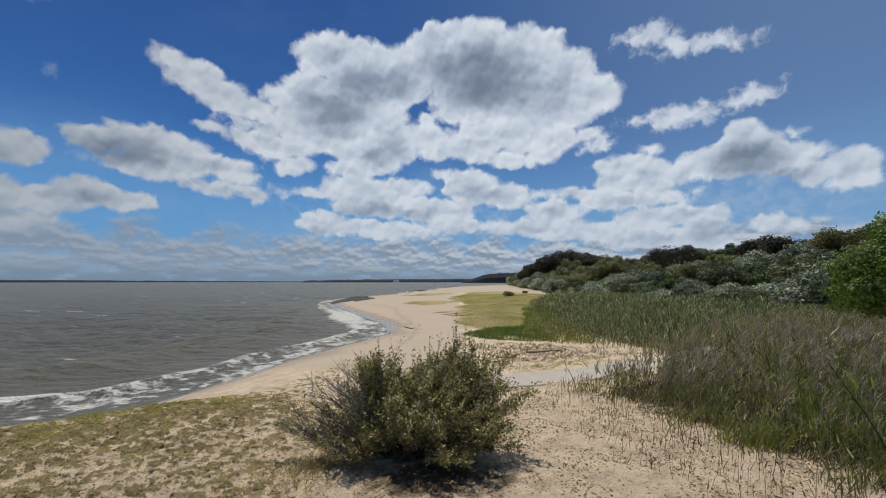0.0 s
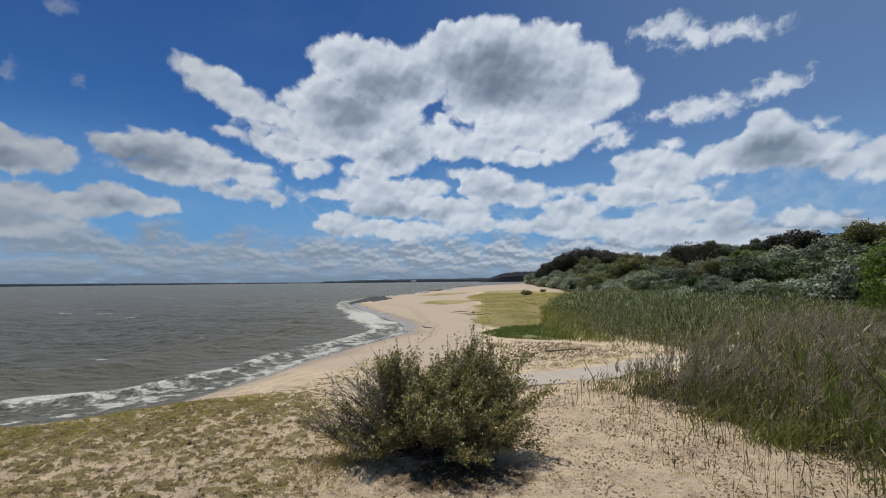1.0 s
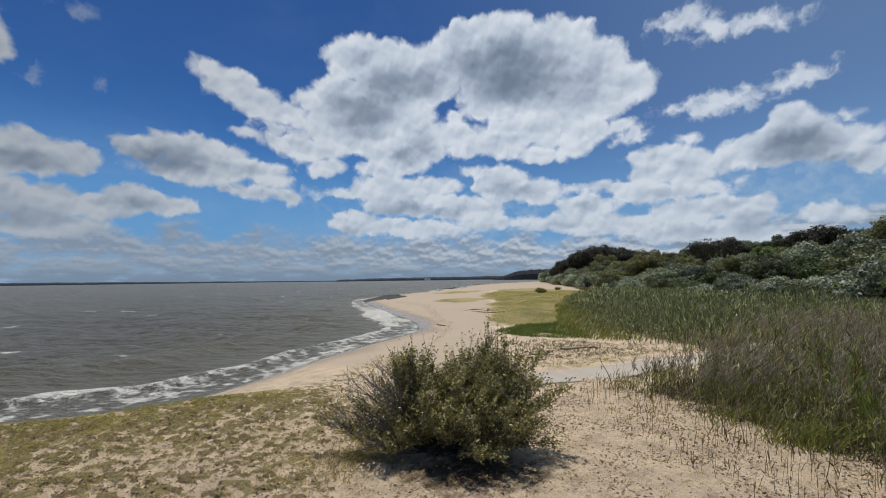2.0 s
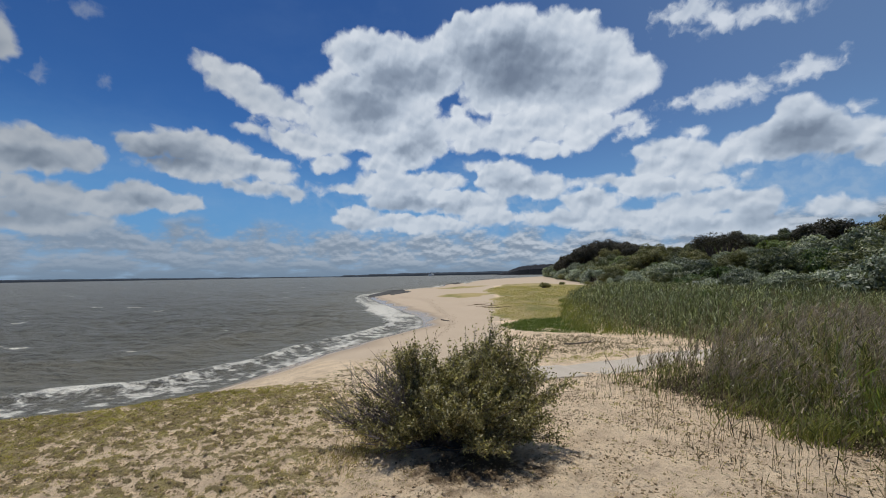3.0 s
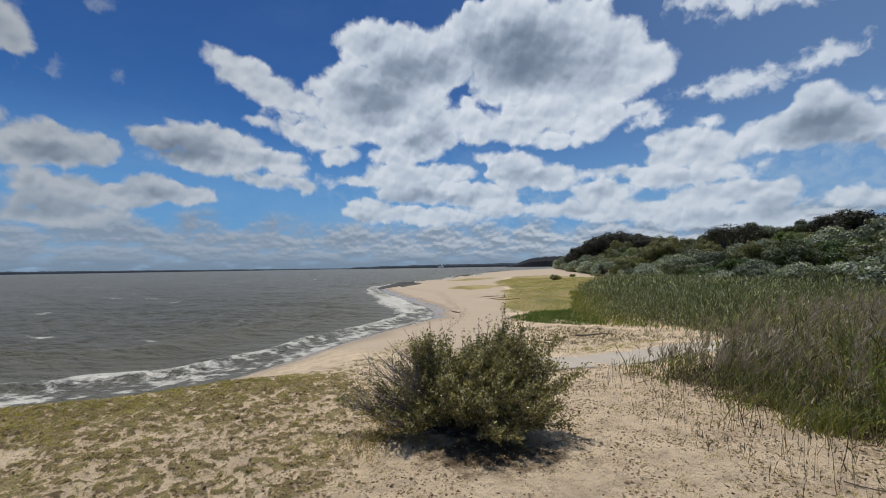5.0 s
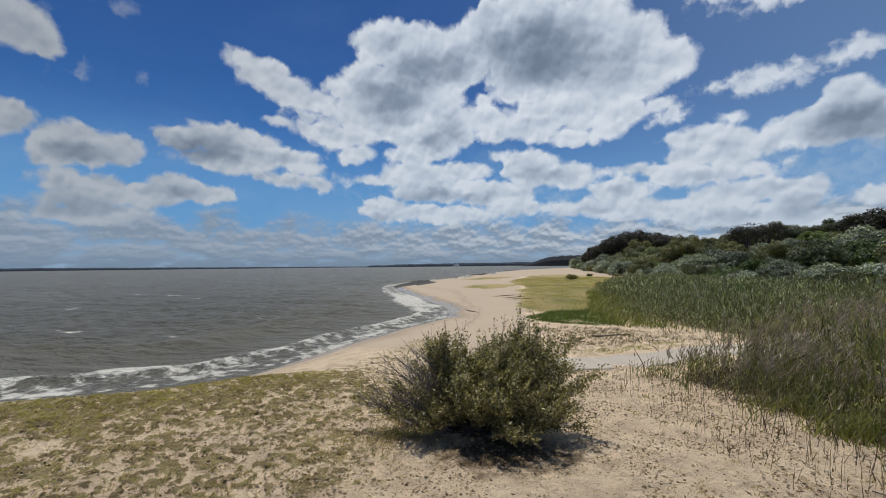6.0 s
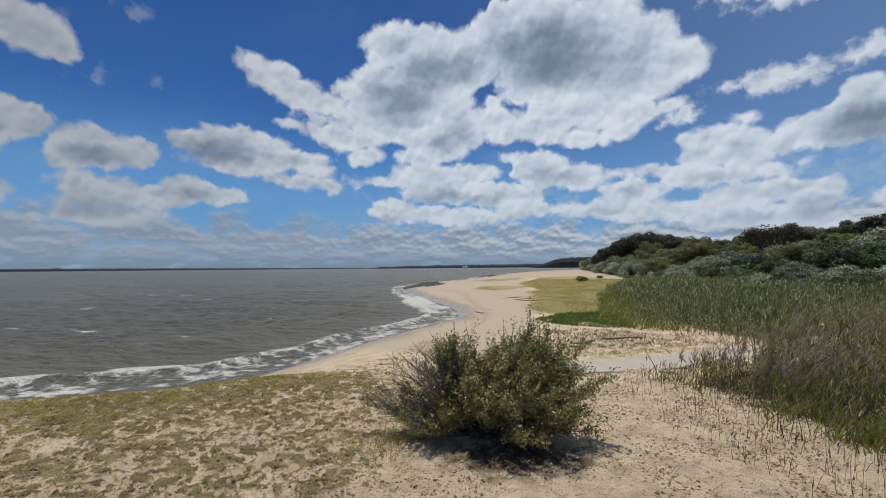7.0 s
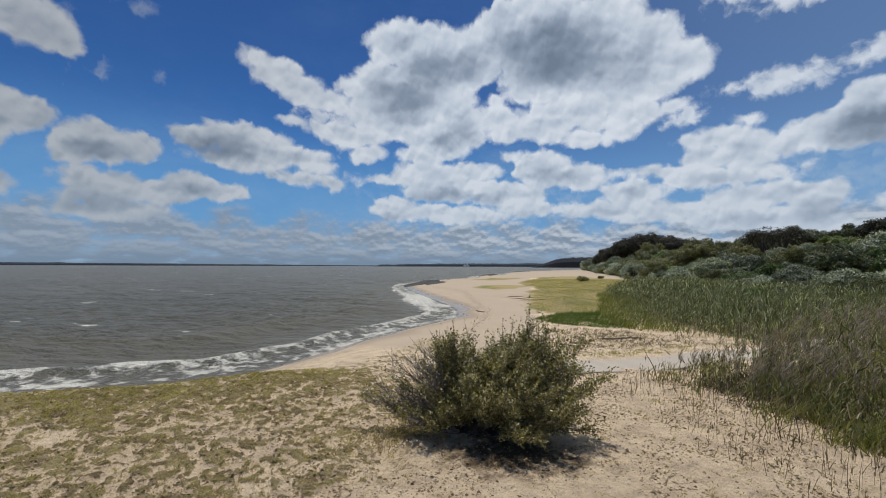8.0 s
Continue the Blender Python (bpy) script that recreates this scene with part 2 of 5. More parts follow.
    veil = mth(nt, "MAXIMUM", veil, mth(nt, "MULTIPLY", east, span(nt, ragged[2], 0.35, 0.68, 0.35, 0.85)))
    murk = mth(nt, "MULTIPLY", span(nt, az, -34, -4), span(nt, mth(nt, "ABSOLUTE", mth(nt, "SUBTRACT", el, 7.5)), 7.0, 2.0))
    veil = mth(nt, "MAXIMUM", veil, mth(nt, "MULTIPLY", murk, span(nt, ragged[2], 0.38, 0.66, 0.05, 0.62)))
    deep = node(nt, "Gamma", {0: node(nt, "VectorMath", {0: sky.outputs[0], 3: 0.085}, operation="SCALE").outputs[0], 1: 1.95})
    haze = span(nt, el, 0.0, 6.0, 0.95, 0.0)
    deep = blend(nt, 1.0, deep.outputs[0], (0.80, 1.10, 1.14), "MULTIPLY")
    deep = blend(nt, span(nt, el, 4.0, 20.0, 0.85, 0.0), deep, (0.085, 0.20, 0.385))
    deep = blend(nt, haze, deep, (0.18, 0.26, 0.36))
    back = node(nt, "Background", {0: deep, 1: 1.5})
    c1 = node(nt, "Background", {0: (0.27, 0.40, 0.58, 1), 1: 1.0})
    c2 = node(nt, "Background", {0: row_col, 1: 1.0})
    c3 = node(nt, "Background", {0: puff, 1: 1.0})
    s = node(nt, "MixShader", {0: veil, 1: back.outputs[0], 2: c1.outputs[0]}).outputs[0]
    s = node(nt, "MixShader", {0: row_cover, 1: s, 2: c2.outputs[0]}).outputs[0]
    s = node(nt, "MixShader", {0: cover, 1: s, 2: c3.outputs[0]}).outputs[0]
    nt.links.new(s, node(nt, "OutputWorld").inputs[0])


make_world()
sun = new("sun", bpy.data.lights.new("sun", "SUN"))
sun.data.energy, sun.data.angle, sun.data.color = 3.2, radians(0.55), (1.0, 0.95, 0.87)
a, e = radians(SUN_AZ), radians(SUN_EL)
sun.matrix_world = look((0, 0, 60), Vector((0, 0, 60)) - Vector((math.sin(a) * math.cos(e), math.cos(a) * math.cos(e), math.sin(e))))

# ---------------------------------------------------------------- materials


def material(name, rough=0.8, spec=0.3):
    m = bpy.data.materials.new(name)
    m.use_nodes = True
    nt = m.node_tree
    b = nt.nodes["Principled BSDF"]
    b.inputs["Roughness"].default_value = rough
    b.inputs["Specular IOR Level"].default_value = spec
    return m, nt, b


def place_of(nt):
    return node(nt, "NewGeometry").outputs["Position"]


def relief(nt, b, height, strength, distance):
    bump = node(nt, "Bump", {"Height": height, "Strength": strength, "Distance": distance})
    nt.links.new(bump.outputs[0], b.inputs["Normal"])


def foliage(name, colours, through_light=0.35, rough=0.55, by_object=0.0, spec=0.5):
    """Leaves and blades: each island its own tint, with light shining through."""
    m, nt, b = material(name, rough, spec)
    ramp = node(nt, "ValToRGB", {0: node(nt, "NewGeometry").outputs["Random Per Island"]})
    cr = ramp.color_ramp
    for k, c in enumerate(colours):
        el = cr.elements[k] if k < 2 else cr.elements.new(1.0)
        el.color = (*c, 1)
    for k in range(len(colours)):
        cr.elements[k].position = k / (len(colours) - 1)
    for k, c in enumerate(colours):
        cr.elements[k].color = (*c, 1)
    col = blend(nt, 0.35, ramp.outputs[0], noisy(nt, place_of(nt), 1.3, 3.0, 0.6), "OVERLAY")
    if by_object:
        tint = node(nt, "ObjectInfo").outputs["Random"]
        col = node(nt, "HueSaturation", {"Color": col, "Hue": span(nt, tint, 0, 1, 0.5 - 0.03 * by_object, 0.5 + 0.02 * by_object, False),
                                         "Value": span(nt, tint, 0, 1, 1 + 0.75 * by_object, 1 - 0.42 * by_object, False)}).outputs[0]
    nt.links.new(col, b.inputs["Base Color"])
    tr = node(nt, "BsdfTranslucent", {0: blend(nt, 1.0, col, (1.5, 1.6, 0.7), "MULTIPLY")})
    mix = node(nt, "MixShader", {0: through_light, 1: b.outputs[0], 2: tr.outputs[0]})
    nt.links.new(mix.outputs[0], nt.nodes["Material Output"].inputs[0])
    return m


def sand_material():
    m, nt, b = material("sand", 0.9, 0.2)
    p = place_of(nt)
    big, mid, fine = noisy(nt, p, 0.35, 5.0, 0.6), noisy(nt, p, 3.0, 6.0, 0.6), noisy(nt, p, 60.0, 4.0, 0.7)
    col = blend(nt, big, (0.84, 0.655, 0.44), (0.90, 0.73, 0.515))
    loose = span(nt, node(nt, "Attribute", attribute_name="even").outputs["Fac"], 0.0, 1.0, 1.0, 0.25)
    col = blend(nt, mth(nt, "MULTIPLY", span(nt, mid, 0.35, 0.72), loose), col, (0.62, 0.475, 0.325))
    col = blend(nt, mth(nt, "MULTIPLY", span(nt, fine, 0.56, 0.72), loose), col, (0.36, 0.27, 0.175))
    col = blend(nt, span(nt, loose, 1.0, 0.25, 0.0, 0.85), col, blend(nt, big, (0.385, 0.305, 0.225), (0.445, 0.36, 0.27)))
    turf = node(nt, "Attribute", attribute_name="turf").outputs["Fac"]
    pale = node(nt, "Attribute", attribute_name="flat").outputs["Fac"]
    litter_shade = node(nt, "Attribute", attribute_name="litter").outputs["Fac"]
    wet = node(nt, "Attribute", attribute_name="wet").outputs["Fac"]
    patch = mth(nt, "ADD", mth(nt, "MULTIPLY", noisy(nt, p, 21.0, 5.0, 0.70), 0.80), mth(nt, "MULTIPLY", noisy(nt, p, 2.2, 5.0, 0.65), 0.24))
    grass = blend(nt, span(nt, noisy(nt, p, 4.0, 6.0, 0.7), 0.32, 0.66), (0.20, 0.145, 0.078), (0.44, 0.36, 0.175))
    col = blend(nt, span(nt, mth(nt, "ADD", patch, mth(nt, "MULTIPLY", mth(nt, "SUBTRACT", turf, 0.5), 0.62)), 0.45, 0.55), col, grass)
    mead = blend(nt, noisy(nt, p, 0.6, 6.0, 0.65), (0.27, 0.22, 0.080), (0.45, 0.355, 0.17))
    mead = blend(nt, span(nt, noisy(nt, node(nt, "Mapping", {0: p, 3: (0.5, 0.16, 1)}).outputs[0], 1.0, 4.0, 0.6), 0.45, 0.66), mead, (0.20, 0.19, 0.06))
    col = blend(nt, span(nt, mth(nt, "ADD", noisy(nt, p, 0.5, 8.0, 0.65), mth(nt, "MULTIPLY", mth(nt, "SUBTRACT", pale, 0.5), 1.2)), 0.42, 0.6), col, mead)
    # Litter brown; beside the shrub it also carries the shrub's painted shadow.
    col = blend(nt, span(nt, mth(nt, "ADD", noisy(nt, p, 6.0, 6.0, 0.7), mth(nt, "SUBTRACT", litter_shade, 0.5)), 0.4, 0.75), col, (0.125, 0.086, 0.05))
    col = blend(nt, mth(nt, "MULTIPLY", wet, 0.74), col, (0.20, 0.152, 0.106))
    nt.links.new(col, b.inputs["Base Color"])
    nt.links.new(span(nt, wet, 0.35, 1.0, 0.92, 0.16), b.inputs["Roughness"])
    h = mth(nt, "ADD", mth(nt, "MULTIPLY", noisy(nt, p, 11.0, 7.0, 0.7), 1.3), mth(nt, "MULTIPLY", fine, 0.15))
    even = node(nt, "Attribute", attribute_name="even").outputs["Fac"]
    h = mth(nt, "MULTIPLY", mth(nt, "MULTIPLY", h, span(nt, wet, 0.2, 0.8, 1.0, 0.1)), span(nt, even, 0.0, 1.0, 1.0, 0.22))
    relief(nt, b, h, 0.9, 0.10)
    return m


def water_material():
    m, nt, b = material("sea_water", 0.3, 0.22)
    p = place_of(nt)
    foam = node(nt, "Attribute", attribute_name="foam").outputs["Fac"]
    silt = node(nt, "Attribute", attribute_name="silt").outputs["Fac"]
    body = blend(nt, noisy(nt, p, 0.06, 4.0, 0.6), (0.115, 0.115, 0.098), (0.185, 0.182, 0.150))
    body = blend(nt, silt, body, (0.185, 0.172, 0.126))
    lace = node(nt, "TexVoronoi", {"Vector": node(nt, "VectorMath", {0: p, 1: node(nt, "VectorMath", {0: noisy(nt, p, 1.6, 4.0, 0.6, 1), 1: (0.5, 0.5, 0.5)}).outputs[0]}).outputs[0],
                                   "Scale": 2.6, "Detail": 3.0}, feature="DISTANCE_TO_EDGE").outputs["Distance"]
    bits = noisy(nt, p, 3.5, 8.0, 0.68)
    cover = span(nt, mth(nt, "ADD", mth(nt, "ADD", mth(nt, "MULTIPLY", lace, -1.5), mth(nt, "MULTIPLY", bits, 1.7)), mth(nt, "MULTIPLY", foam, 1.1)), 1.12, 1.46)
    col = blend(nt, cover, body, (0.74, 0.715, 0.63))
    nt.links.new(col, b.inputs["Base Color"])
    nt.links.new(span(nt, cover, 0, 1, 0.36, 0.8), b.inputs["Roughness"])
    b.inputs["IOR"].default_value = 1.33
    flat = node(nt, "Mapping", {0: p, 3: (0.55, 1.0, 1.0)}).outputs[0]
    chop = mth(nt, "ADD", mth(nt, "MULTIPLY", noisy(nt, flat, 1.5, 7.0, 0.65), 0.75), mth(nt, "MULTIPLY", noisy(nt, flat, 0.35, 3.0, 0.5), 1.5))
    relief(nt, b, mth(nt, "ADD", chop, mth(nt, "MULTIPLY", cover, 0.10)), 1.0, 0.9)
    return m


def concrete_material():
    m, nt, b = material("concrete", 0.85, 0.3)
    p = place_of(nt)
    col = blend(nt, noisy(nt, p, 1.5, 6.0, 0.65), (0.40, 0.35, 0.285), (0.50, 0.44, 0.36))
    col = blend(nt, span(nt, noisy(nt, p, 2.6, 7.0, 0.7), 0.58, 0.74), col, (0.52, 0.42, 0.29))
    nt.links.new(col, b.inputs["Base Color"])
    relief(nt, b, noisy(nt, p, 40.0, 4.0, 0.7), 0.4, 0.01)
    return m


def rough_material(name, c1, c2, scale, rough=0.85, bump=0.02):
    m, nt, b = material(name, rough, 0.3)
    p = place_of(nt)
    nt.links.new(blend(nt, noisy(nt, p, scale, 6.0, 0.65), c1, c2), b.inputs["Base Color"])
    relief(nt, b, noisy(nt, p, scale * 6, 5.0, 0.65), 0.6, bump)
    return m


M_SAND, M_WATER, M_CONCRETE = sand_material(), water_material(), concrete_material()
M_REED = foliage("reed_blades", [(0.060, 0.066, 0.026), (0.118, 0.126, 0.046), (0.21, 0.21, 0.084), (0.50, 0.45, 0.29)], 0.42, 0.32)
# The palest far-reed tint paints sun glints onto some blades.
M_REED_FAR = foliage("reed_blades_blue_green", [(0.055, 0.066, 0.030), (0.100, 0.114, 0.052), (0.165, 0.180, 0.090), (0.28, 0.29, 0.17), (0.66, 0.66, 0.54)], 0.40, 0.30)
M_REED_DEAD = foliage("dry_reed", [(0.10, 0.076, 0.045), (0.18, 0.14, 0.085), (0.32, 0.255, 0.165)], 0.25)
M_PLUME = foliage("reed_plume", [(0.17, 0.128, 0.115), (0.27, 0.21, 0.185), (0.44, 0.37, 0.32)], 0.35)
M_GRASS = foliage("fresh_grass", [(0.065, 0.10, 0.020), (0.105, 0.15, 0.030), (0.17, 0.205, 0.05)], 0.4)
M_TURF = foliage("dry_turf", [(0.20, 0.155, 0.082), (0.38, 0.31, 0.15), (0.62, 0.52, 0.28), (0.34, 0.255, 0.155)], 0.35, 0.7, 0.0, 0.2)
M_MEADOW = foliage("yellow_turf", [(0.25, 0.235, 0.075), (0.39, 0.345, 0.125), (0.54, 0.45, 0.20)], 0.4, 0.6, 0.0, 0.25)
M_YOUNG = foliage("young_reed", [(0.10, 0.112, 0.028), (0.175, 0.185, 0.05), (0.30, 0.285, 0.10)], 0.42, 0.5)
# Dead thatch, coloured darker to paint the shade between reed stems.
M_THATCH_SHADE = foliage("reed_thatch", [(0.05, 0.038, 0.024), (0.09, 0.07, 0.042), (0.16, 0.13, 0.075)], 0.1, 0.85)
M_LUSH = foliage("lush_reed", [(0.085, 0.118, 0.03), (0.15, 0.185, 0.05), (0.235, 0.26, 0.085)], 0.45, 0.45)
M_BARK = rough_material("grey_bark", (0.055, 0.043, 0.036), (0.15, 0.125, 0.11), 9.0)
M_TWIG = foliage("bare_twig", [(0.13, 0.105, 0.10), (0.22, 0.185, 0.18), (0.30, 0.26, 0.25)], 0.0, 0.8)
M_TEATREE = foliage("tea_tree_leaf", [(0.085, 0.076, 0.033), (0.195, 0.172, 0.068), (0.30, 0.262, 0.118), (0.58, 0.52, 0.34)], 0.34, 0.34, 0.0, 0.6)
M_LITTER = foliage("litter", [(0.13, 0.088, 0.045), (0.22, 0.155, 0.082), (0.34, 0.25, 0.14)], 0.05, 0.9)
M_CLOD = foliage("humus_clod", [(0.15, 0.108, 0.062), (0.27, 0.20, 0.118), (0.46, 0.355, 0.225)], 0.05, 0.9, 0.0, 0.2)
M_ROCK = rough_material("dark_rock", (0.03, 0.03, 0.028), (0.085, 0.08, 0.072), 2.0, 0.75, 0.06)
LEAVES = [
    foliage("leaf_dark", [(0.036, 0.046, 0.023), (0.098, 0.113, 0.058), (0.21, 0.225, 0.13)], 0.24, 0.45, 1.0, 0.4),
    foliage("leaf_olive", [(0.052, 0.058, 0.022), (0.132, 0.138, 0.056), (0.235, 0.235, 0.105)], 0.28, 0.5, 1.0, 0.35),
    foliage("leaf_green", [(0.048, 0.075, 0.022), (0.110, 0.152, 0.048), (0.20, 0.25, 0.09)], 0.32, 0.45, 0.9, 0.4),
    foliage("leaf_silver", [(0.13, 0.155, 0.115), (0.25, 0.28, 0.22), (0.50, 0.53, 0.45)], 0.25, 0.5, 0.4, 0.4),
    foliage("leaf_bright", [(0.045, 0.075, 0.018), (0.11, 0.165, 0.034), (0.24, 0.32, 0.065)], 0.36, 0.5, 0.3, 0.35),
    foliage("leaf_grey_green", [(0.060, 0.075, 0.050), (0.150, 0.172, 0.118), (0.33, 0.36, 0.265)], 0.25, 0.45, 0.7, 0.45),
    foliage("leaf_dusky", [(0.028, 0.027, 0.022), (0.055, 0.051, 0.040), (0.092, 0.086, 0.066)], 0.18, 0.6, 0.5, 0.2),
    foliage("leaf_brown", [(0.060, 0.062, 0.027), (0.138, 0.138, 0.060), (0.245, 0.24, 0.118)], 0.22, 0.6, 0.7, 0.25),
]

# ---------------------------------------------------------------- mesh helpers
rng = np.random.default_rng(7)


def mesh_of(name, verts, faces, mat, smooth=False):
    """A mesh from arrays; all faces have the same number of corners."""
    verts, faces = np.asarray(verts, np.float32), np.asarray(faces, np.int32)
    me = bpy.data.meshes.new(name)
    me.vertices.add(len(verts))
    me.vertices.foreach_set("co", verts.ravel())
    k = faces.shape[1]
    me.loops.add(faces.size)
    me.loops.foreach_set("vertex_index", faces.ravel())
    me.polygons.add(len(faces))
    me.polygons.foreach_set("loop_start", np.arange(len(faces), dtype=np.int32) * k)
    me.polygons.foreach_set("use_smooth", np.full(len(faces), smooth))
    me.materials.append(mat)
    me.update(calc_edges=True)
    return me


def add(name, me, parent=None, label=""):
    ob = new(name, me)
    if parent:
        ob.parent = parent
    return tagged(ob, label)


def weight(me, name, values):
    me.attributes.new(name, "FLOAT", "POINT").data.foreach_set("value", np.asarray(values, np.float32))


def empty(name, x, y, z, label, category, group="", kind=""):
    ob = new(name)
    ob.location = (x, y, z)
    return tagged(ob, label, category, group, kind)


def strips(base, way, length, width, droop, segs=3, wind=(0.0, 0.0), tip=0.1):
    """Tapered blades: base (n,3), way (n,3), length, width, droop (n,). Returns verts and quads."""
    n = len(base)
    s = np.linspace(0, 1, segs + 1)[None, :, None]
    L = length[:, None, None]
    bend = np.zeros((n, 1, 3))
    bend[:, 0, 0], bend[:, 0, 1], bend[:, 0, 2] = wind[0], wind[1], 0
    bend[:, 0, 2] -= droop
    spine = base[:, None, :] + way[:, None, :] * L * s + bend * L * s ** 2
    turn = rng.uniform(0, 2 * np.pi, n)
    flat = np.stack([np.cos(turn), np.sin(turn), np.zeros(n)], -1)
    side = np.cross(way, flat)
    side /= np.linalg.norm(side, axis=1, keepdims=True) + 1e-9
    w = width[:, None, None] * 0.5 * (tip + (1 - tip) * np.minimum(1, 1.25 * (1 - s ** 1.6)))
    v = np.stack([spine - side[:, None, :] * w, spine + side[:, None, :] * w], 2).reshape(-1, 3)
    i = (np.arange(n) * (segs + 1) * 2)[:, None] + (np.arange(segs) * 2)[None, :]
    f = np.stack([i, i + 1, i + 3, i + 2], -1).reshape(-1, 4)
    return v, f


def merge(*pieces):
    vs, fs, k = [], [], 0
    for v, f in pieces:
        vs.append(v)
        fs.append(f + k)
        k += len(v)
    return np.concatenate(vs), np.concatenate(fs)


def directions(n, tilt_lo, tilt_hi):
    """Random ways, tilted from the upright by some degrees."""
    t, a_ = np.radians(rng.uniform(tilt_lo, tilt_hi, n)), rng.uniform(0, 2 * np.pi, n)
    return np.stack([np.sin(t) * np.cos(a_), np.sin(t) * np.sin(a_), np.cos(t)], -1)


def leaf_quads(centre, out, size, narrow=0.45, stray=0.9):
    """Small pointed leaves: a rhombus each, turned at random about its outward way."""
    n = len(centre)
    r = rng.normal(size=(n, 3))
    nrm = out + stray * r / np.linalg.norm(r, axis=1, keepdims=True)
    nrm /= np.linalg.norm(nrm, axis=1, keepdims=True) + 1e-9
    u = np.cross(nrm, rng.normal(size=(n, 3)))
    u /= np.linalg.norm(u, axis=1, keepdims=True) + 1e-9
    w = np.cross(nrm, u)
    h = size[:, None]
    v = np.stack([centre - u * h, centre + w * h * narrow + nrm * h * 0.12, centre + u * h, centre - w * h * narrow], 1).reshape(-1, 3)
    return v, np.arange(4 * n).reshape(n, 4)


def tube(points, radii, sides=5):
    """A bent, tapering branch along points."""
    p, r = np.asarray(points, float), np.asarray(radii, float)
    d = np.gradient(p, axis=0)
    d /= np.linalg.norm(d, axis=1, keepdims=True) + 1e-9
    ref = np.where(np.abs(d[:, 2:3]) > 0.9, np.array([[1.0, 0, 0]]), np.array([[0, 0, 1.0]]))
    u = np.cross(d, ref)
    u /= np.linalg.norm(u, axis=1, keepdims=True) + 1e-9
    w = np.cross(d, u)
    ang = np.arange(sides) * 2 * np.pi / sides
    v = (p[:, None, :] + r[:, None, None] * (u[:, None, :] * np.cos(ang)[None, :, None] + w[:, None, :] * np.sin(ang)[None, :, None])).reshape(-1, 3)
    i = np.arange(len(p) - 1)[:, None] * sides
    j = np.arange(sides)[None, :]
    k = (j + 1) % sides
    return v, np.stack([i + j, i + k, i + sides + k, i + sides + j], -1).reshape(-1, 4)


def smooth_line(pts, steps=8):
    """A Catmull-Rom curve through plan points."""
    p = np.asarray(pts, float)
    p = np.vstack([2 * p[0] - p[1], p, 2 * p[-1] - p[-2]])
    out = []
    for k in range(1, len(p) - 2):
        t = np.linspace(0, 1, steps, endpoint=False)[:, None]
        a_, b_, c_, d_ = p[k - 1], p[k], p[k + 1], p[k + 2]
        out.append(0.5 * (2 * b_ + (c_ - a_) * t + (2 * a_ - 5 * b_ + 4 * c_ - d_) * t ** 2 + (3 * b_ - a_ - 3 * c_ + d_) * t ** 3))
    return np.vstack([*out, p[-2:-1]])


def side_of(line, x, y):
    """Signed distance of plan points to a line, positive on the right of its run."""
    best, sign = np.full(x.shape, 1e18), np.zeros(x.shape)
    for (ax, ay), (bx, by) in zip(line[:-1], line[1:]):
        ux, uy = bx - ax, by - ay
        t = np.clip(((x - ax) * ux + (y - ay) * uy) / (ux * ux + uy * uy), 0, 1)
        dx, dy = x - ax - t * ux, y - ay - t * uy
        d = dx * dx + dy * dy
        near = d < best
        best = np.where(near, d, best)
        sign = np.where(near, np.sign(uy * dx - ux * dy), sign)
    return np.sqrt(best) * np.where(sign == 0, 1, sign)


def step(v, lo, hi):
    t = np.clip((v - lo) / (hi - lo), 0, 1)
    return t * t * (3 - 2 * t)


def waves(x, y, seed, sizes):
    """Soft plan noise: a sum of turned sines, about -1 to 1."""
    r = np.random.default_rng(seed)
    out = np.zeros_like(x)
    for size in sizes:
        for _ in range(4):
            a_, ph = r.uniform(0, 2 * np.pi, 2)
            k = 2 * np.pi / (size * r.uniform(0.7, 1.4))
            out += np.sin(k * (x * np.cos(a_) + y * np.sin(a_)) + ph) / 4 * size / sizes[0]
    return out


def inside(poly, x, y):
    c = np.zeros(x.shape, bool)
    for (ax, ay), (bx, by) in zip(poly, poly[1:] + poly[:1]):
        c ^= ((ay > y) != (by > y)) & (x < (bx - ax) * (y - ay) / (by - ay + 1e-12) + ax)
    return c


# ---------------------------------------------------------------- plan
SEA = -0.55
SHORE = smooth_line([(-90, -40), (-40, -8), (-20, 0.2), (-10, 4.9), (-6.8, 6.3), (-5.6, 7.0), (-5.05, 7.9), (-4.62, 9.9), (-4.15, 12.0), (-3.35, 14.5), (-2.5, 17.2),
                     (-2.95, 20.4), (-4.35, 24), (-6.2, 28.2), (-8.9, 35), (-10.9, 41), (-11.4, 48), (-10.3, 58), (-6.9, 73), (-7.0, 88), (-3.3, 96), (-1, 130), (6, 171), (19, 218), (36, 263), (54, 326), (110, 520), (260, 900), (900, 3000)])
BERM = smooth_line([(-1.4, 8.0), (-1.25, 11.5), (-1.05, 15.0), (-1.2, 18.2), (-1.75, 21.0), (-2.6, 25.0), (-3.9, 31.0), (-8.0, 41.0), (-6.5, 52.0)])
FOOT = smooth_line([(700, 1900), (140, 540), (66, 345), (40, 228), (29.5, 151), (21, 84), (19.5, 62), (20, 45), (18, 27), (17, 14), (21, 0), (26, -30), (40, -90)])
PATH_LINE = smooth_line([(15.0, 16.0), (10.0, 12.6), (6.6, 9.9), (4.6, 8.5), (2.5, 7.5), (1.15, 6.97), (-0.3, 6.4), (-1.2, 6.05), (-2.0, 5.85)])
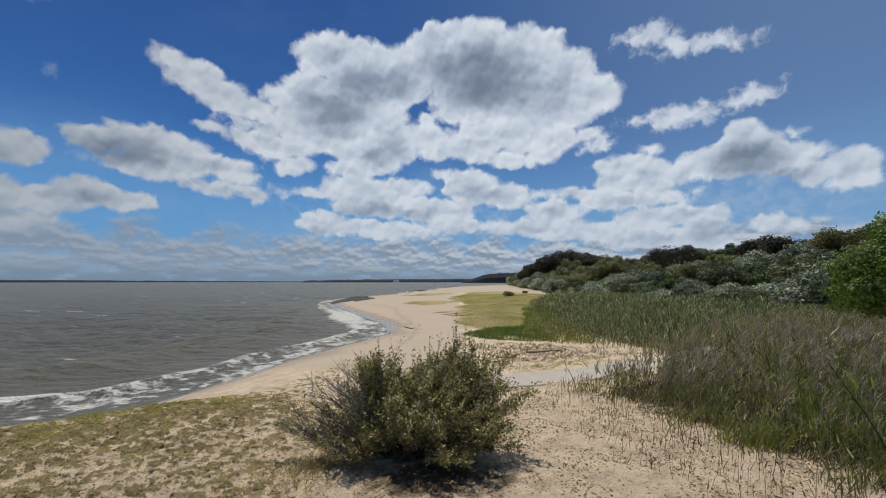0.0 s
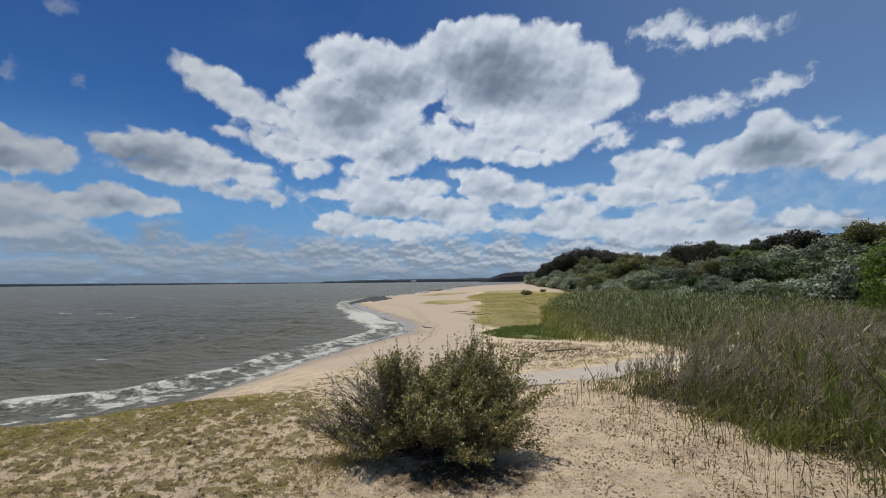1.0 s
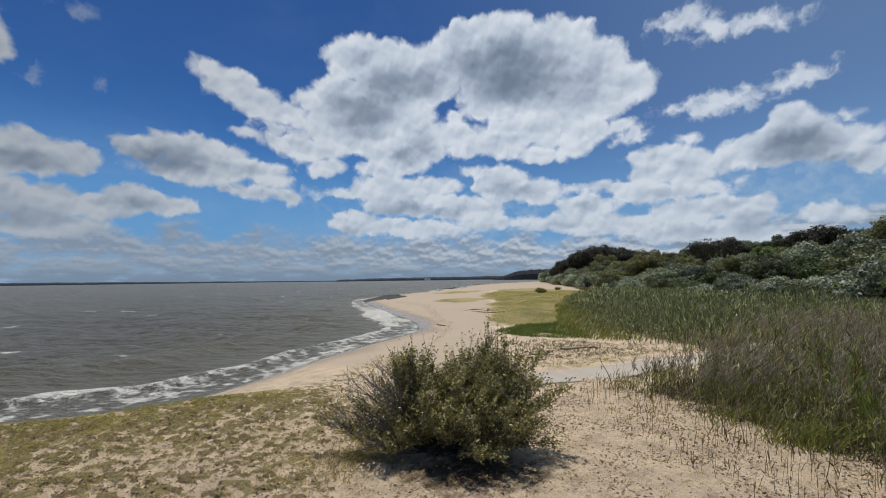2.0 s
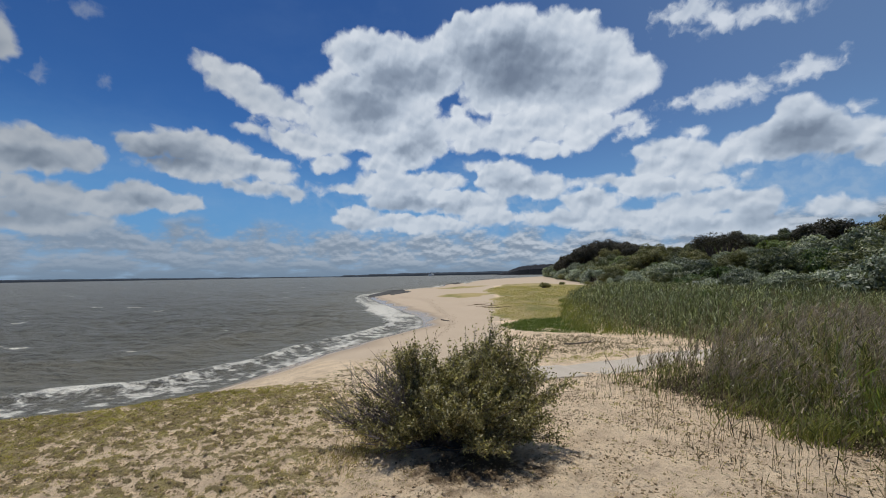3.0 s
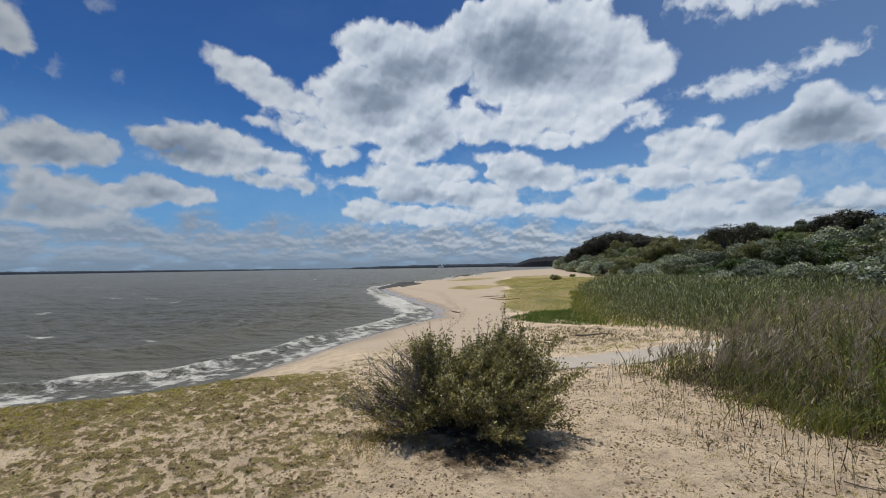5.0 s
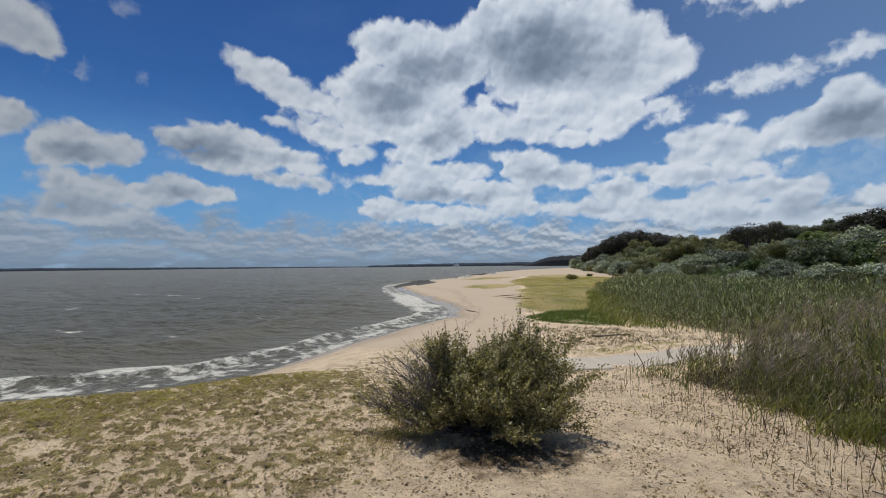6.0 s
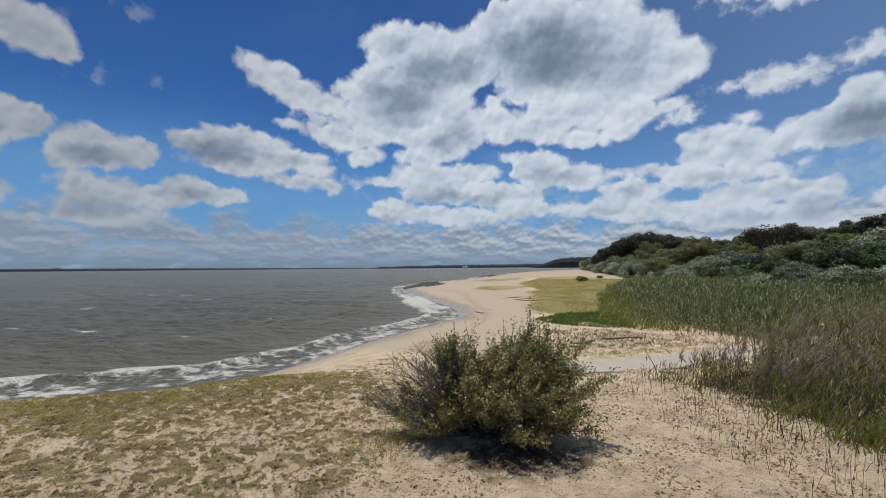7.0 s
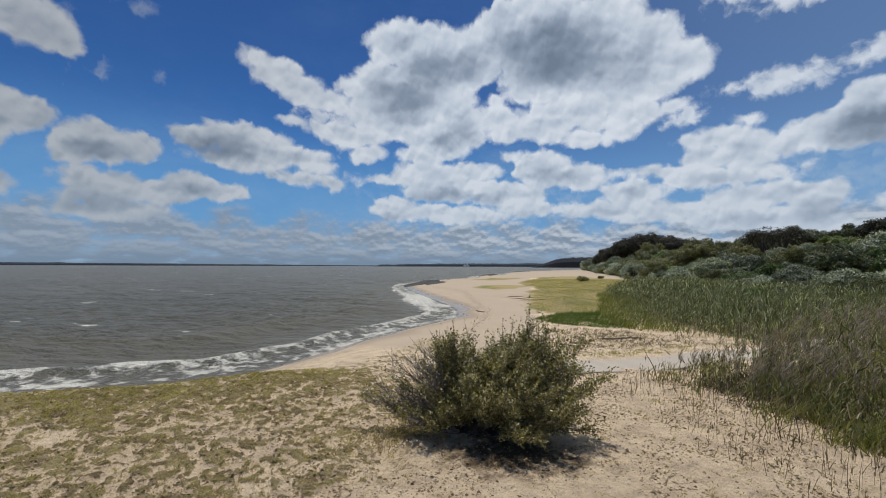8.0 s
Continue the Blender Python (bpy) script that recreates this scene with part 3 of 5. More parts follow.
REEDS_NEAR = [(3.6, 2.2), (3.14, 3.0), (2.86, 3.5), (2.67, 3.95), (2.47, 4.6), (2.2, 5.3), (1.68, 6.25), (2.6, 6.8), (4.2, 7.6), (6.5, 8.9), (9.0, 10.2),
              (13.0, 11.8), (17.0, 9.0), (16.0, 0.0), (7.0, 0.0)]
REEDS_FAR = [(4.3, 9.05), (4.1, 9.9), (3.5, 11.0), (3.1, 12.3), (3.4, 15.0), (4.2, 19.0), (5.2, 25.3), (7.6, 36.0), (14.0, 44.0), (21.0, 46.0), (19.0, 27.0), (17.5, 14.0), (13.0, 13.0), (9.0, 11.4)]
MEADOW = [(2.0, 12.0), (0.6, 17.0), (0.7, 24.0), (1.1, 28.0), (1.6, 34.0), (0.6, 42.0), (1.1, 50.0), (3.0, 62.0), (5.0, 75.0), (11.0, 76.0), (15.0, 66.0), (17.0, 56.0),
          (18.0, 46.0), (14.0, 40.0), (6.0, 26.0), (3.4, 15.0)]
TONGUES = [[(-2.9, 32.6), (-1.4, 30.6), (0.6, 34.5), (1.4, 36.6), (-0.6, 38.0), (-2.6, 37.0)], [(-5.8, 56.0), (-2.9, 54.5), (0.0, 60.0), (1.5, 66.0), (-3.4, 66.0)]]


def grit(x, y, size, seed):
    """Random plan noise on a turned lattice, 0 to 1."""
    u, v = (x * 0.83 + y * 0.56) / size + seed * 17.3, (y * 0.83 - x * 0.56) / size - seed * 9.1
    i, j = np.floor(u), np.floor(v)
    f, g = u - i, v - j
    f, g = f * f * (3 - 2 * f), g * g * (3 - 2 * g)

    def lot(p_, q_):
        w = np.sin(p_ * 127.1 + q_ * 311.7 + seed * 74.7) * 43758.5453
        return w - np.floor(w)
    return (lot(i, j) * (1 - f) + lot(i + 1, j) * f) * (1 - g) + (lot(i, j + 1) * (1 - f) + lot(i + 1, j + 1) * f) * g


def cushions(x, y):
    """Where small cushions of turf and trampled clods stand up out of the sand, 0 to 1."""
    bend = 0.05 * waves(x, y, 8, [0.4, 0.17])
    n = 0.16 * grit(x + bend, y * 1.25, 0.20, 1) + 0.44 * grit(x, y * 1.2 + bend, 0.070, 2) + 0.40 * grit(x + bend, y, 0.038, 3)
    ahead = step(61 - np.abs(np.degrees(np.arctan2(x, y)) + 3), 0, 8)      # the ground sheet is fine enough here
    return 0.42 + ahead * (step(n, 0.44, 0.62) - 0.42)


def lawn_of(x, y):
    """The thin lawn's share: full towards the bank, none on the sandy track."""
    return step(-0.35 - 0.10 * y - x + 0.35 * waves(x, y, 9, [1.6, 0.7]), -0.3, 1.1) * (1 - step(y, 5.4, 6.3))


def land_height(x, y):
    d, e_ = side_of(SHORE, x, y), -side_of(FOOT, x, y)
    r = np.hypot(x, y)
    bank = np.where(d < 1.5, 0.20 * d, 0.30 + 0.25 * step(d, 1.5, 2.35))            # a low bank under the turf
    slope = 0.55 * (1 - np.exp(-np.maximum(d, 0) / 2.4)) + np.minimum(d, 0) * 0.16     # the open beach
    near = step(y + 0.55 * x, 3.2, 5.8)
    h = SEA + np.where(d > 0, bank * (1 - near) + slope * near, 0.16 * d)
    h = np.where(d > 0, h, np.maximum(h, SEA - 1.5))
    h = h - np.where(d > 2, 0.22 * step(r, 18, 60), 0)
    near_by = step(d, 2.0, 2.6) * step(9 - r, 0, 2.5)
    h = h + near_by * (0.012 * waves(x, y, 6, [0.45, 0.2]) + (0.014 + 0.016 * lawn_of(x, y)) * cushions(x, y) - 0.010 * step(grit(x, y, 0.21, 5), 0.62, 0.85))
    berm = side_of(BERM, x, y)
    h = h - 0.13 * (1 - step(berm + 0.12 * waves(x, y, 10, [1.6, 0.6]), -0.22, 0.10)) * step(d, 0.6, 1.6) * step(y, 8.5, 12.0) * (1 - step(y, 36, 44))
    h = h + step(d, 1.0, 3.0) * (0.035 * waves(x, y, 3, [2.6, 1.1]) * step(r, 1.0, 4.0) * step(40 - r, 0, 20))
    crest = np.interp(y, [-30, 10, 30, 60, 120, 300], [4.5, 5.7, 5.0, 4.5, 4.2, 7.0])
    return h + crest * step(e_, -1.0, 20.0) * (1 + 0.18 * waves(x, y, 5, [22.0, 9.0])) * (e_ > -1.0)


def ground_z(x, y):
    return land_height(np.asarray(x, float), np.asarray(y, float))


# ---------------------------------------------------------------- ground and sea
def fan(radii, angles):
    """A sheet of rings round the first eye's foot."""
    r, a_ = np.meshgrid(radii, angles, indexing="ij")
    x, y = r * np.sin(a_), r * np.cos(a_)
    n, k = len(radii), len(angles)
    i = (np.arange(n - 1) * k)[:, None] + np.arange(k - 1)[None, :]
    return x, y, np.stack([i, i + 1, i + k + 1, i + k], -1).reshape(-1, 4)


def edge_in(poly, q, open_side):
    line = np.array(poly[open_side[0]:open_side[1]], float)
    return np.abs(side_of(line, q[:, 0], q[:, 1]))


def make_ground():
    radii = np.concatenate([[0.0], np.geomspace(0.6, 1.4, 30, endpoint=False), np.geomspace(1.4, 8, 300, endpoint=False), np.geomspace(8, 60, 110), np.geomspace(62, 4700, 70)])
    angles = np.radians(np.concatenate([np.linspace(-180, -66, 40, endpoint=False), np.linspace(-66, 60, 520, endpoint=False), np.linspace(60, 180, 42)]))
    x, y, f = fan(radii, angles)
    xf, yf = x.ravel(), y.ravel()
    me = mesh_of("ground", np.stack([xf, yf, land_height(xf, yf)], -1), f[:, ::-1], M_SAND, True)
    d, r = side_of(SHORE, xf, yf), np.hypot(xf, yf)
    n1 = waves(xf, yf, 11, [1.7, 0.8, 0.35])
    weight(me, "wet", 1 - step(d + 0.3 * waves(xf, yf, 12, [3.0, 1.2]), 0.25, 1.35))
    # sparse turf: thick along the bank, thin towards the bush and the sandy track
    rim = np.exp(-((d - 2.75) / 0.75) ** 2) * step(-0.9 - xf, 0, 1.0)
    lawn = lawn_of(xf, yf) * step(d, 1.9, 2.4)
    cush = cushions(xf, yf) * step(13 - r, 0, 2.5)
    grown = np.clip(0.46 * lawn + 0.40 * rim + 0.07 * n1 * lawn + 0.05, 0, 1) * step(d, 1.8, 2.3) * (yf < 12) + 0.20 * step(xf + 0.3 * n1, 0.9, 2.6) * (yf < 6.2) * (yf > 0.5) + 0.34 * step(yf - 0.45 * xf, 6.9, 7.5) * (1 - step(yf - 0.3 * xf, 9.8, 11.2)) * step(xf, 0.5, 1.1)
    weight(me, "turf", np.clip(grown * (0.45 + 1.0 * cush) + 0.08 * rim, 0, 1))
    xb, yb = xf + 0.6 * waves(xf, yf, 14, [5.0, 2.0]), yf + 1.2 * waves(xf, yf, 15, [6.0, 2.0])
    mead = np.where((r > 75) & (d > 4), 0.36, 0.0)
    for patch in (MEADOW, *TONGUES):
        deep = np.abs(side_of(np.array(patch + patch[:1], float), xb, yb)) * np.where(inside(patch, xb, yb), 1, -1)
        mead = np.maximum(mead, 0.9 * step(deep, -1.6, 1.6 if patch is MEADOW else 0.8))
    weight(me, "flat", mead)
    weight(me, "even", step(yf + 0.8 * xf, 5.8, 7.6) * (1 - step(xf - 0.03 * yf + 0.3 * n1, -0.2, 1.0) * step(75 - r, 0, 20)))
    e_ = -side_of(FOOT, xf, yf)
    # Reed and dune litter; the shrub's term is litter plus painted cast shadow.
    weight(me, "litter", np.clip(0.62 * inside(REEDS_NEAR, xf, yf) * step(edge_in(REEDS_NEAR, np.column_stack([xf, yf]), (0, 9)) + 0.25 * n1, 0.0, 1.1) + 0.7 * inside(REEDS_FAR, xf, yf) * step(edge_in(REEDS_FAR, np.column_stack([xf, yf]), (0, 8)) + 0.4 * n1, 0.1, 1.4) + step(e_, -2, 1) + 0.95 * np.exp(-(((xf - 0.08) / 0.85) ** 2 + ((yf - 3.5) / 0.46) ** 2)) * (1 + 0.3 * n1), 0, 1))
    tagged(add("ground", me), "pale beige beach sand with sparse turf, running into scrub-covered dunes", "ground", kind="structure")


def make_sea():
    radii = np.concatenate([np.geomspace(5.5, 70, 330), np.geomspace(71.5, 4700, 110)])
    angles = np.radians(np.linspace(-80, 24, 520))
    x, y, f = fan(radii, angles)
    xf, yf = x.ravel(), y.ravel()
    d, r = side_of(SHORE, xf, yf), np.hypot(xf, yf)
    off = np.maximum(-d, 0)
    fade = step(off, 0.4, 5.0)
    z = fade * step(400 - r, 0, 300) * (0.11 * waves(xf, yf * 1.6, 21, [5.5, 2.6, 1.3]) + 0.06 * waves(xf * 0.6, yf * 2.0, 22, [1.1, 0.6]) * step(60 - r, 0, 40))
    wander = off + 0.35 * waves(xf, yf, 23, [7.0, 3.0, 1.2])
    brk = np.exp(-((wander - 1.25) / 0.24) ** 2)                      # the small breaker close in
    swell = np.exp(-((wander - 4.6) / 0.8) ** 2) * step(26 - yf, 0, 12)
    z += 0.13 * brk * (0.75 + 0.4 * waves(xf, yf, 24, [3.0, 1.0])) + 0.11 * swell
    z += 0.02 * np.exp(-off / 0.7)
    me = mesh_of("sea", np.stack([xf, yf, SEA + z], -1), f[:, ::-1], M_WATER, True)
    bay = np.exp(-(((xf + 5.6) / 2.6) ** 2 + ((yf - 26.5) / 6.0) ** 2)) * step(off, -0.5, 0.6)
    wash = step(wander, -0.3, 0.15) * (1 - step(wander, 1.25, 1.95 + 0.6 * step(12 - yf, 0, 4)))      # the lacy sheet behind it
    streak = wash * (0.82 + 0.34 * waves(xf, yf, 26, [2.2, 0.9, 0.4]))
    edge = 0.55 * np.exp(-((off - 0.12) / 0.16) ** 2)
    caps = 0.62 * step(waves(xf, yf * 2.4, 25, [6.0, 2.2, 0.9]), 0.72, 0.95) * step(off, 3, 7)
    caps = caps + 0.7 * np.exp(-(((xf + 10.35) / 0.42) ** 2 + ((yf - 11.7) / 0.16) ** 2))
    weight(me, "foam", np.clip(0.20 * brk * (0.70 + 0.45 * waves(xf, yf, 27, [4.0, 1.4])) + 0.56 * streak + 0.20 * edge + 0.44 * bay + caps, 0, 0.78))
    weight(me, "silt", np.clip(1 - off / 9, 0, 1) * 0.75 + 0.25 * swell)
    tagged(add("sea", me), "choppy grey-brown sea water with small foaming breakers on the shore", "water", kind="structure")


def make_path():
    line = PATH_LINE
    d = np.gradient(line, axis=0)
    d /= np.linalg.norm(d, axis=1, keepdims=True)
    nrm = np.stack([-d[:, 1], d[:, 0]], -1)
    rows = []
    thin = np.interp(line[:, 0], [-2.3, -1.2, -0.6, 0.3], [0.22, 0.55, 0.8, 1.0])[:, None]
    for off, dz in ((-0.4, -0.12), (-0.4, 0.006), (-0.385, 0.016), (0.385, 0.016), (0.4, 0.006), (0.4, -0.12)):
        p = line + nrm * off * thin
        base = np.minimum(ground_z(line[:, 0], line[:, 1]), 0.04) - np.interp(line[:, 0], [-2.0, -0.9], [0.035, 0.0])
        rows.append(np.column_stack([p, base + dz]))
    v = np.stack(rows, 1).reshape(-1, 3)
    i = (np.arange(len(line) - 1) * 6)[:, None] + np.arange(5)[None, :]
    f = np.stack([i, i + 1, i + 7, i + 6], -1).reshape(-1, 4)
    tagged(add("pavement", mesh_of("pavement", v, f, M_CONCRETE)), "narrow pale concrete footpath dusted with sand, running down to the beach", "path", kind="structure")


make_ground()
make_sea()
make_path()

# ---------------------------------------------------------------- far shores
# Aerial haze is put into the far woods' colour, paler and bluer.
M_HAZY_WOOD = rough_material("hazy_distant_woods", (0.018, 0.027, 0.040), (0.034, 0.045, 0.058), 0.05, 0.95, 1.0)
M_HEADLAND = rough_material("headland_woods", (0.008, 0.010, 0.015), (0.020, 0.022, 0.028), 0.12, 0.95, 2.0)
M_WHITE = rough_material("white_paint", (0.70, 0.70, 0.68), (0.82, 0.82, 0.80), 0.5, 0.6, 0.01)


def far_ridge(name, label, dist, az_lo, az_hi, profile, deep, rough, mat):
    """A wooded rise along an arc: (share of its width, height) gives its outline."""
    n = 260
    s = np.linspace(0, 1, n)
    az = np.radians(az_lo + (az_hi - az_lo) * s)
    h = np.interp(s, [p_[0] for p_ in profile], [p_[1] for p_ in profile])
    j = rough * (0.6 * np.abs(waves(s * 100, s * 0, 31 + int(dist), [9.0, 3.0, 1.1])) + 0.3 * rng.uniform(0, 1, n))
    ends = np.minimum(1, np.minimum(s, 1 - s) * 25)
    top = (h + j) * ends
    rows = [np.column_stack([np.sin(az) * (dist + q * deep), np.cos(az) * (dist + q * deep), SEA - 0.3 + (top + 0.3) * k]) for q, k in ((0, 0), (0.05, 0.55), (0.25, 0.9), (0.5, 1.0), (1.0, 0.0))]
    v = np.stack(rows, 1).reshape(-1, 3)
    i = (np.arange(n - 1) * 5)[:, None] + np.arange(4)[None, :]
    f = np.stack([i, i + 5, i + 6, i + 1], -1).reshape(-1, 4)
    tagged(add(name, mesh_of(name, v, f, mat)), label, "backdrop", kind="structure")


far_ridge("backdrop_far_shore", "low dark wooded shore far across the bay", 3600, -75, -17, [(0, 15), (0.3, 18), (0.5, 15), (0.75, 9), (1, 5)], 200, 5.0, M_HAZY_WOOD)
far_ridge("backdrop_point", "low dark wooded point across the water", 1900, -19.4, 8, [(0, 4), (0.2, 11), (0.45, 13), (0.7, 14), (1, 16)], 150, 5.0, M_HAZY_WOOD)
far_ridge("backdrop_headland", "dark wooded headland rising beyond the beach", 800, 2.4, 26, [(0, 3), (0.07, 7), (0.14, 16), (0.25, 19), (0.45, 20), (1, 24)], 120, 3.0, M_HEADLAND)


def house_on_point():
    x, y = 1850 * math.sin(radians(-6.45)), 1850 * math.cos(radians(-6.45))
    top = empty("lighthouse_station", x, y, SEA + 1.0, "white painted station building with a short tower on the far point", "building")

    def box(name, cx, w, h, z0, deep):
        v = np.array([(sx * w / 2 + cx, sy * deep / 2, z0 + k * h) for k in (0, 1) for sx, sy in ((-1, -1), (1, -1), (1, 1), (-1, 1))])
        f = np.array([(0, 1, 5, 4), (1, 2, 6, 5), (2, 3, 7, 6), (3, 0, 4, 7), (4, 5, 6, 7), (3, 2, 1, 0)])
        add(name, mesh_of(name, v, f, M_WHITE), top)
    box("wall", 0, 26, 5, 0, 12)
    box("roof", 0, 22, 2.5, 5, 8)
    box("tower", 3, 4.5, 9, 7.5, 4.5)


house_on_point()

# ---------------------------------------------------------------- foreground shrub
def to_edge(way, centre, radii):
    """How far from the origin along way the edge of an ellipsoid lies."""
    w, c = way / radii, -centre / radii
    a_, b_, k = (w * w).sum(1), (w * c).sum(1), (c * c).sum() - 1
    return (-b_ + np.sqrt(np.maximum(b_ * b_ - a_ * k, 0))) / a_


def branchlets(roots, ways, lengths, per, lo, hi, spread, length):
    """Side twigs along bent branches: their bases, ways and lengths."""
    n = len(roots)
    i = np.repeat(np.arange(n), per)
    s_ = rng.uniform(lo, hi, len(i))
    base = roots[i] + ways[i] * (lengths[i] * s_)[:, None]
    base[:, 2] += 0.10 * lengths[i] * s_ ** 2
    r = rng.normal(size=(len(i), 3))
    way = ways[i] + spread * r / np.linalg.norm(r, axis=1, keepdims=True) + np.array([0.10, 0, 0.50])
    way /= np.linalg.norm(way, axis=1, keepdims=True)
    return base, way, length * rng.uniform(0.5, 1.3, len(i))


def foreground_shrub(x, y):
    z = float(ground_z(x, y))
    top = empty("shrub", x, y, z, "rounded tea-tree shrub with olive leaves and bare grey twigs on sand", "shrub")
    clumps = np.array([  # the masses of its crown: middle and size in metres
        (0.56, 0.0, 0.66, 0.31), (0.88, 0.0, 0.60, 0.29), (0.27, 0.05, 0.58, 0.30), (0.02, 0.15, 0.55, 0.27), (-0.24, 0.0, 0.60, 0.28), (-0.52, 0.05, 0.58, 0.28),
        (-0.76, 0.0, 0.36, 0.27), (-0.92, -0.05, 0.18, 0.22), (0.34, -0.42, 0.44, 0.30), (0.02, -0.42, 0.40, 0.25), (-0.34, -0.36, 0.34, 0.27), (0.70, -0.36, 0.36, 0.28),
        (1.04, -0.15, 0.34, 0.24), (0.45, 0.45, 0.46, 0.32), (-0.15, 0.50, 0.44, 0.30), (-0.55, 0.35, 0.36, 0.28), (0.85, 0.30, 0.38, 0.26), (-0.66, -0.30, 0.22, 0.24),
        (0.42, -0.52, 0.17, 0.22), (0.90, -0.30, 0.15, 0.21), (-0.42, -0.42, 0.14, 0.20)])
    pick = rng.choice(len(clumps), 260, p=clumps[:, 3] ** 2 / (clumps[:, 3] ** 2).sum())
    aim = rng.normal(size=(260, 3))
    aim *= (rng.uniform(0.55, 1.0, 260) / np.linalg.norm(aim, axis=1))[:, None]
    aim = clumps[pick, :3] + aim * clumps[pick, 3:] * np.array([1.0, 1.0, 0.8])
    aim[:, 2] = np.maximum(aim[:, 2], 0.05)
    n = len(aim)
    roots = np.column_stack([rng.normal(0, 0.10, n), rng.normal(0, 0.10, n), np.full(n, -0.03)])
    ways = aim - roots
    reach = np.linalg.norm(ways, axis=1)
    ways /= reach[:, None]
    reach *= rng.uniform(0.80, 1.03, n)
    bare = (ways[:, 0] * reach < -0.36) & (rng.uniform(0, 1, n) < 0.80)
    for k in range(n):
        t = np.linspace(0, 1, 6)
        wob = rng.normal(0, 0.022, (6, 3)) * t[:, None]
        pts = roots[k] + ways[k] * (reach[k] * t)[:, None] + wob
        pts[:, 2] += 0.10 * reach[k] * t ** 2
        add("stem", mesh_of("stem", *tube(pts, 0.0075 * (1 - 0.82 * t) * rng.uniform(0.6, 1.3), 4), M_BARK), top)
    b1, w1, l1 = branchlets(roots[~bare], ways[~bare], reach[~bare], 17, 0.52, 1.0, 0.70, 0.17)
    b2, w2, l2 = branchlets(roots[bare], ways[bare], reach[bare], 30, 0.3, 1.0, 0.7, 0.22)
    v, f = merge(strips(b1, w1, l1, np.full(len(b1), 0.005), np.zeros(len(b1)), 2), strips(b2, w2, l2, np.full(len(b2), 0.0055), np.zeros(len(b2)), 2))
    tagged(add("twig_mass", mesh_of("twig_mass", v, f, M_TWIG), top, "bare grey twigs"), kind="stuff")
    # a few long shoots stand out over the crown
    at = rng.choice(np.nonzero(b1[:, 2] > 0.54)[0], 140, replace=False)
    ups, longs = np.array([[0.10, 0.0, 0.99]]) + rng.normal(0, 0.20, (len(at), 3)), rng.uniform(0.14, 0.34, len(at))
    for k, up, long in zip(at, ups, longs):
        add("shoot", mesh_of("shoot", *strips(b1[k:k + 1], up[None], np.array([long]), np.array([0.006]), np.zeros(1), 3), M_TWIG), top)
    per = 29
    i = np.repeat(np.arange(len(b1)), per)
    s_ = rng.uniform(0.05, 1.08, len(i))
    pos = b1[i] + w1[i] * (l1[i] * s_)[:, None] + rng.normal(0, 0.016, (len(i), 3))
    j = np.repeat(np.arange(len(b2)), 1)
    pos2 = b2[j] + w2[j] * (l2[j] * rng.uniform(0.3, 1, len(j)))[:, None] + rng.normal(0, 0.014, (len(j), 3))
    m = np.repeat(np.arange(len(at)), 26)
    pos3 = b1[at[m]] + ups[m] * (longs[m] * rng.uniform(0.05, 1.0, len(m)))[:, None] + rng.normal(0, 0.013, (len(m), 3))
    pos = np.concatenate([pos, pos2, pos3])
    pos = pos[pos[:, 2] > 0.02]
    out = pos - np.array([0, 0, 0.3])
    out /= np.linalg.norm(out, axis=1, keepdims=True)
    tagged(add("foliage", mesh_of("foliage", *leaf_quads(pos, out * 0.5, rng.uniform(0.008, 0.021, len(pos)), 0.40), M_TEATREE), top), kind="stuff")


foreground_shrub(-0.38, 4.02)

# ---------------------------------------------------------------- reeds


def scatter(poly, per_area):
    """Even random plan points inside a polygon."""
    p = np.array(poly)
    lo, hi = p.min(0), p.max(0)
    n = int(per_area * (hi - lo).prod())
    q = rng.uniform(lo, hi, (n, 2))
    return q[inside(poly, q[:, 0], q[:, 1])]


def reed_stand(q, tall, leaves, wide, segs, wind):
    """Stems with leaves along them. Returns strips of stems and leaves."""
    n = len(q)
    base = np.column_stack([q, ground_z(q[:, 0], q[:, 1]) - 0.02])
    way = directions(n, 0, 17)
    stems = strips(base, way, tall, np.full(n, wide * 0.55), np.zeros(n), segs, wind)
    i = np.repeat(np.arange(n), leaves)
    s_ = rng.uniform(0.12, 0.92, len(i))
    at = base[i] + way[i] * (tall[i] * s_)[:, None] + np.array([[wind[0], wind[1], 0]]) * (tall[i] * s_ ** 2)[:, None]
    lv = strips(at, directions(len(i), 8, 46), tall[i] * rng.uniform(0.14, 0.36, len(i)), wide * rng.uniform(0.7, 1.4, len(i)), rng.uniform(0.05, 0.45, len(i)), segs, (wind[0] * 1.3, wind[1]))
    return base, way, stems, lv


def tufts(q, per, tall_lo, tall_hi, wide, tilt, spread, segs=2):
    i = np.repeat(np.arange(len(q)), per)
    p_ = q[i] + rng.normal(0, spread, (len(i), 2))
    base = np.column_stack([p_, ground_z(p_[:, 0], p_[:, 1]) - 0.006])
    return strips(base, directions(len(i), 5, tilt), rng.uniform(tall_lo, tall_hi, len(i)), np.full(len(i), wide), rng.uniform(0.1, 0.6, len(i)), segs, (0.25, 0.0))


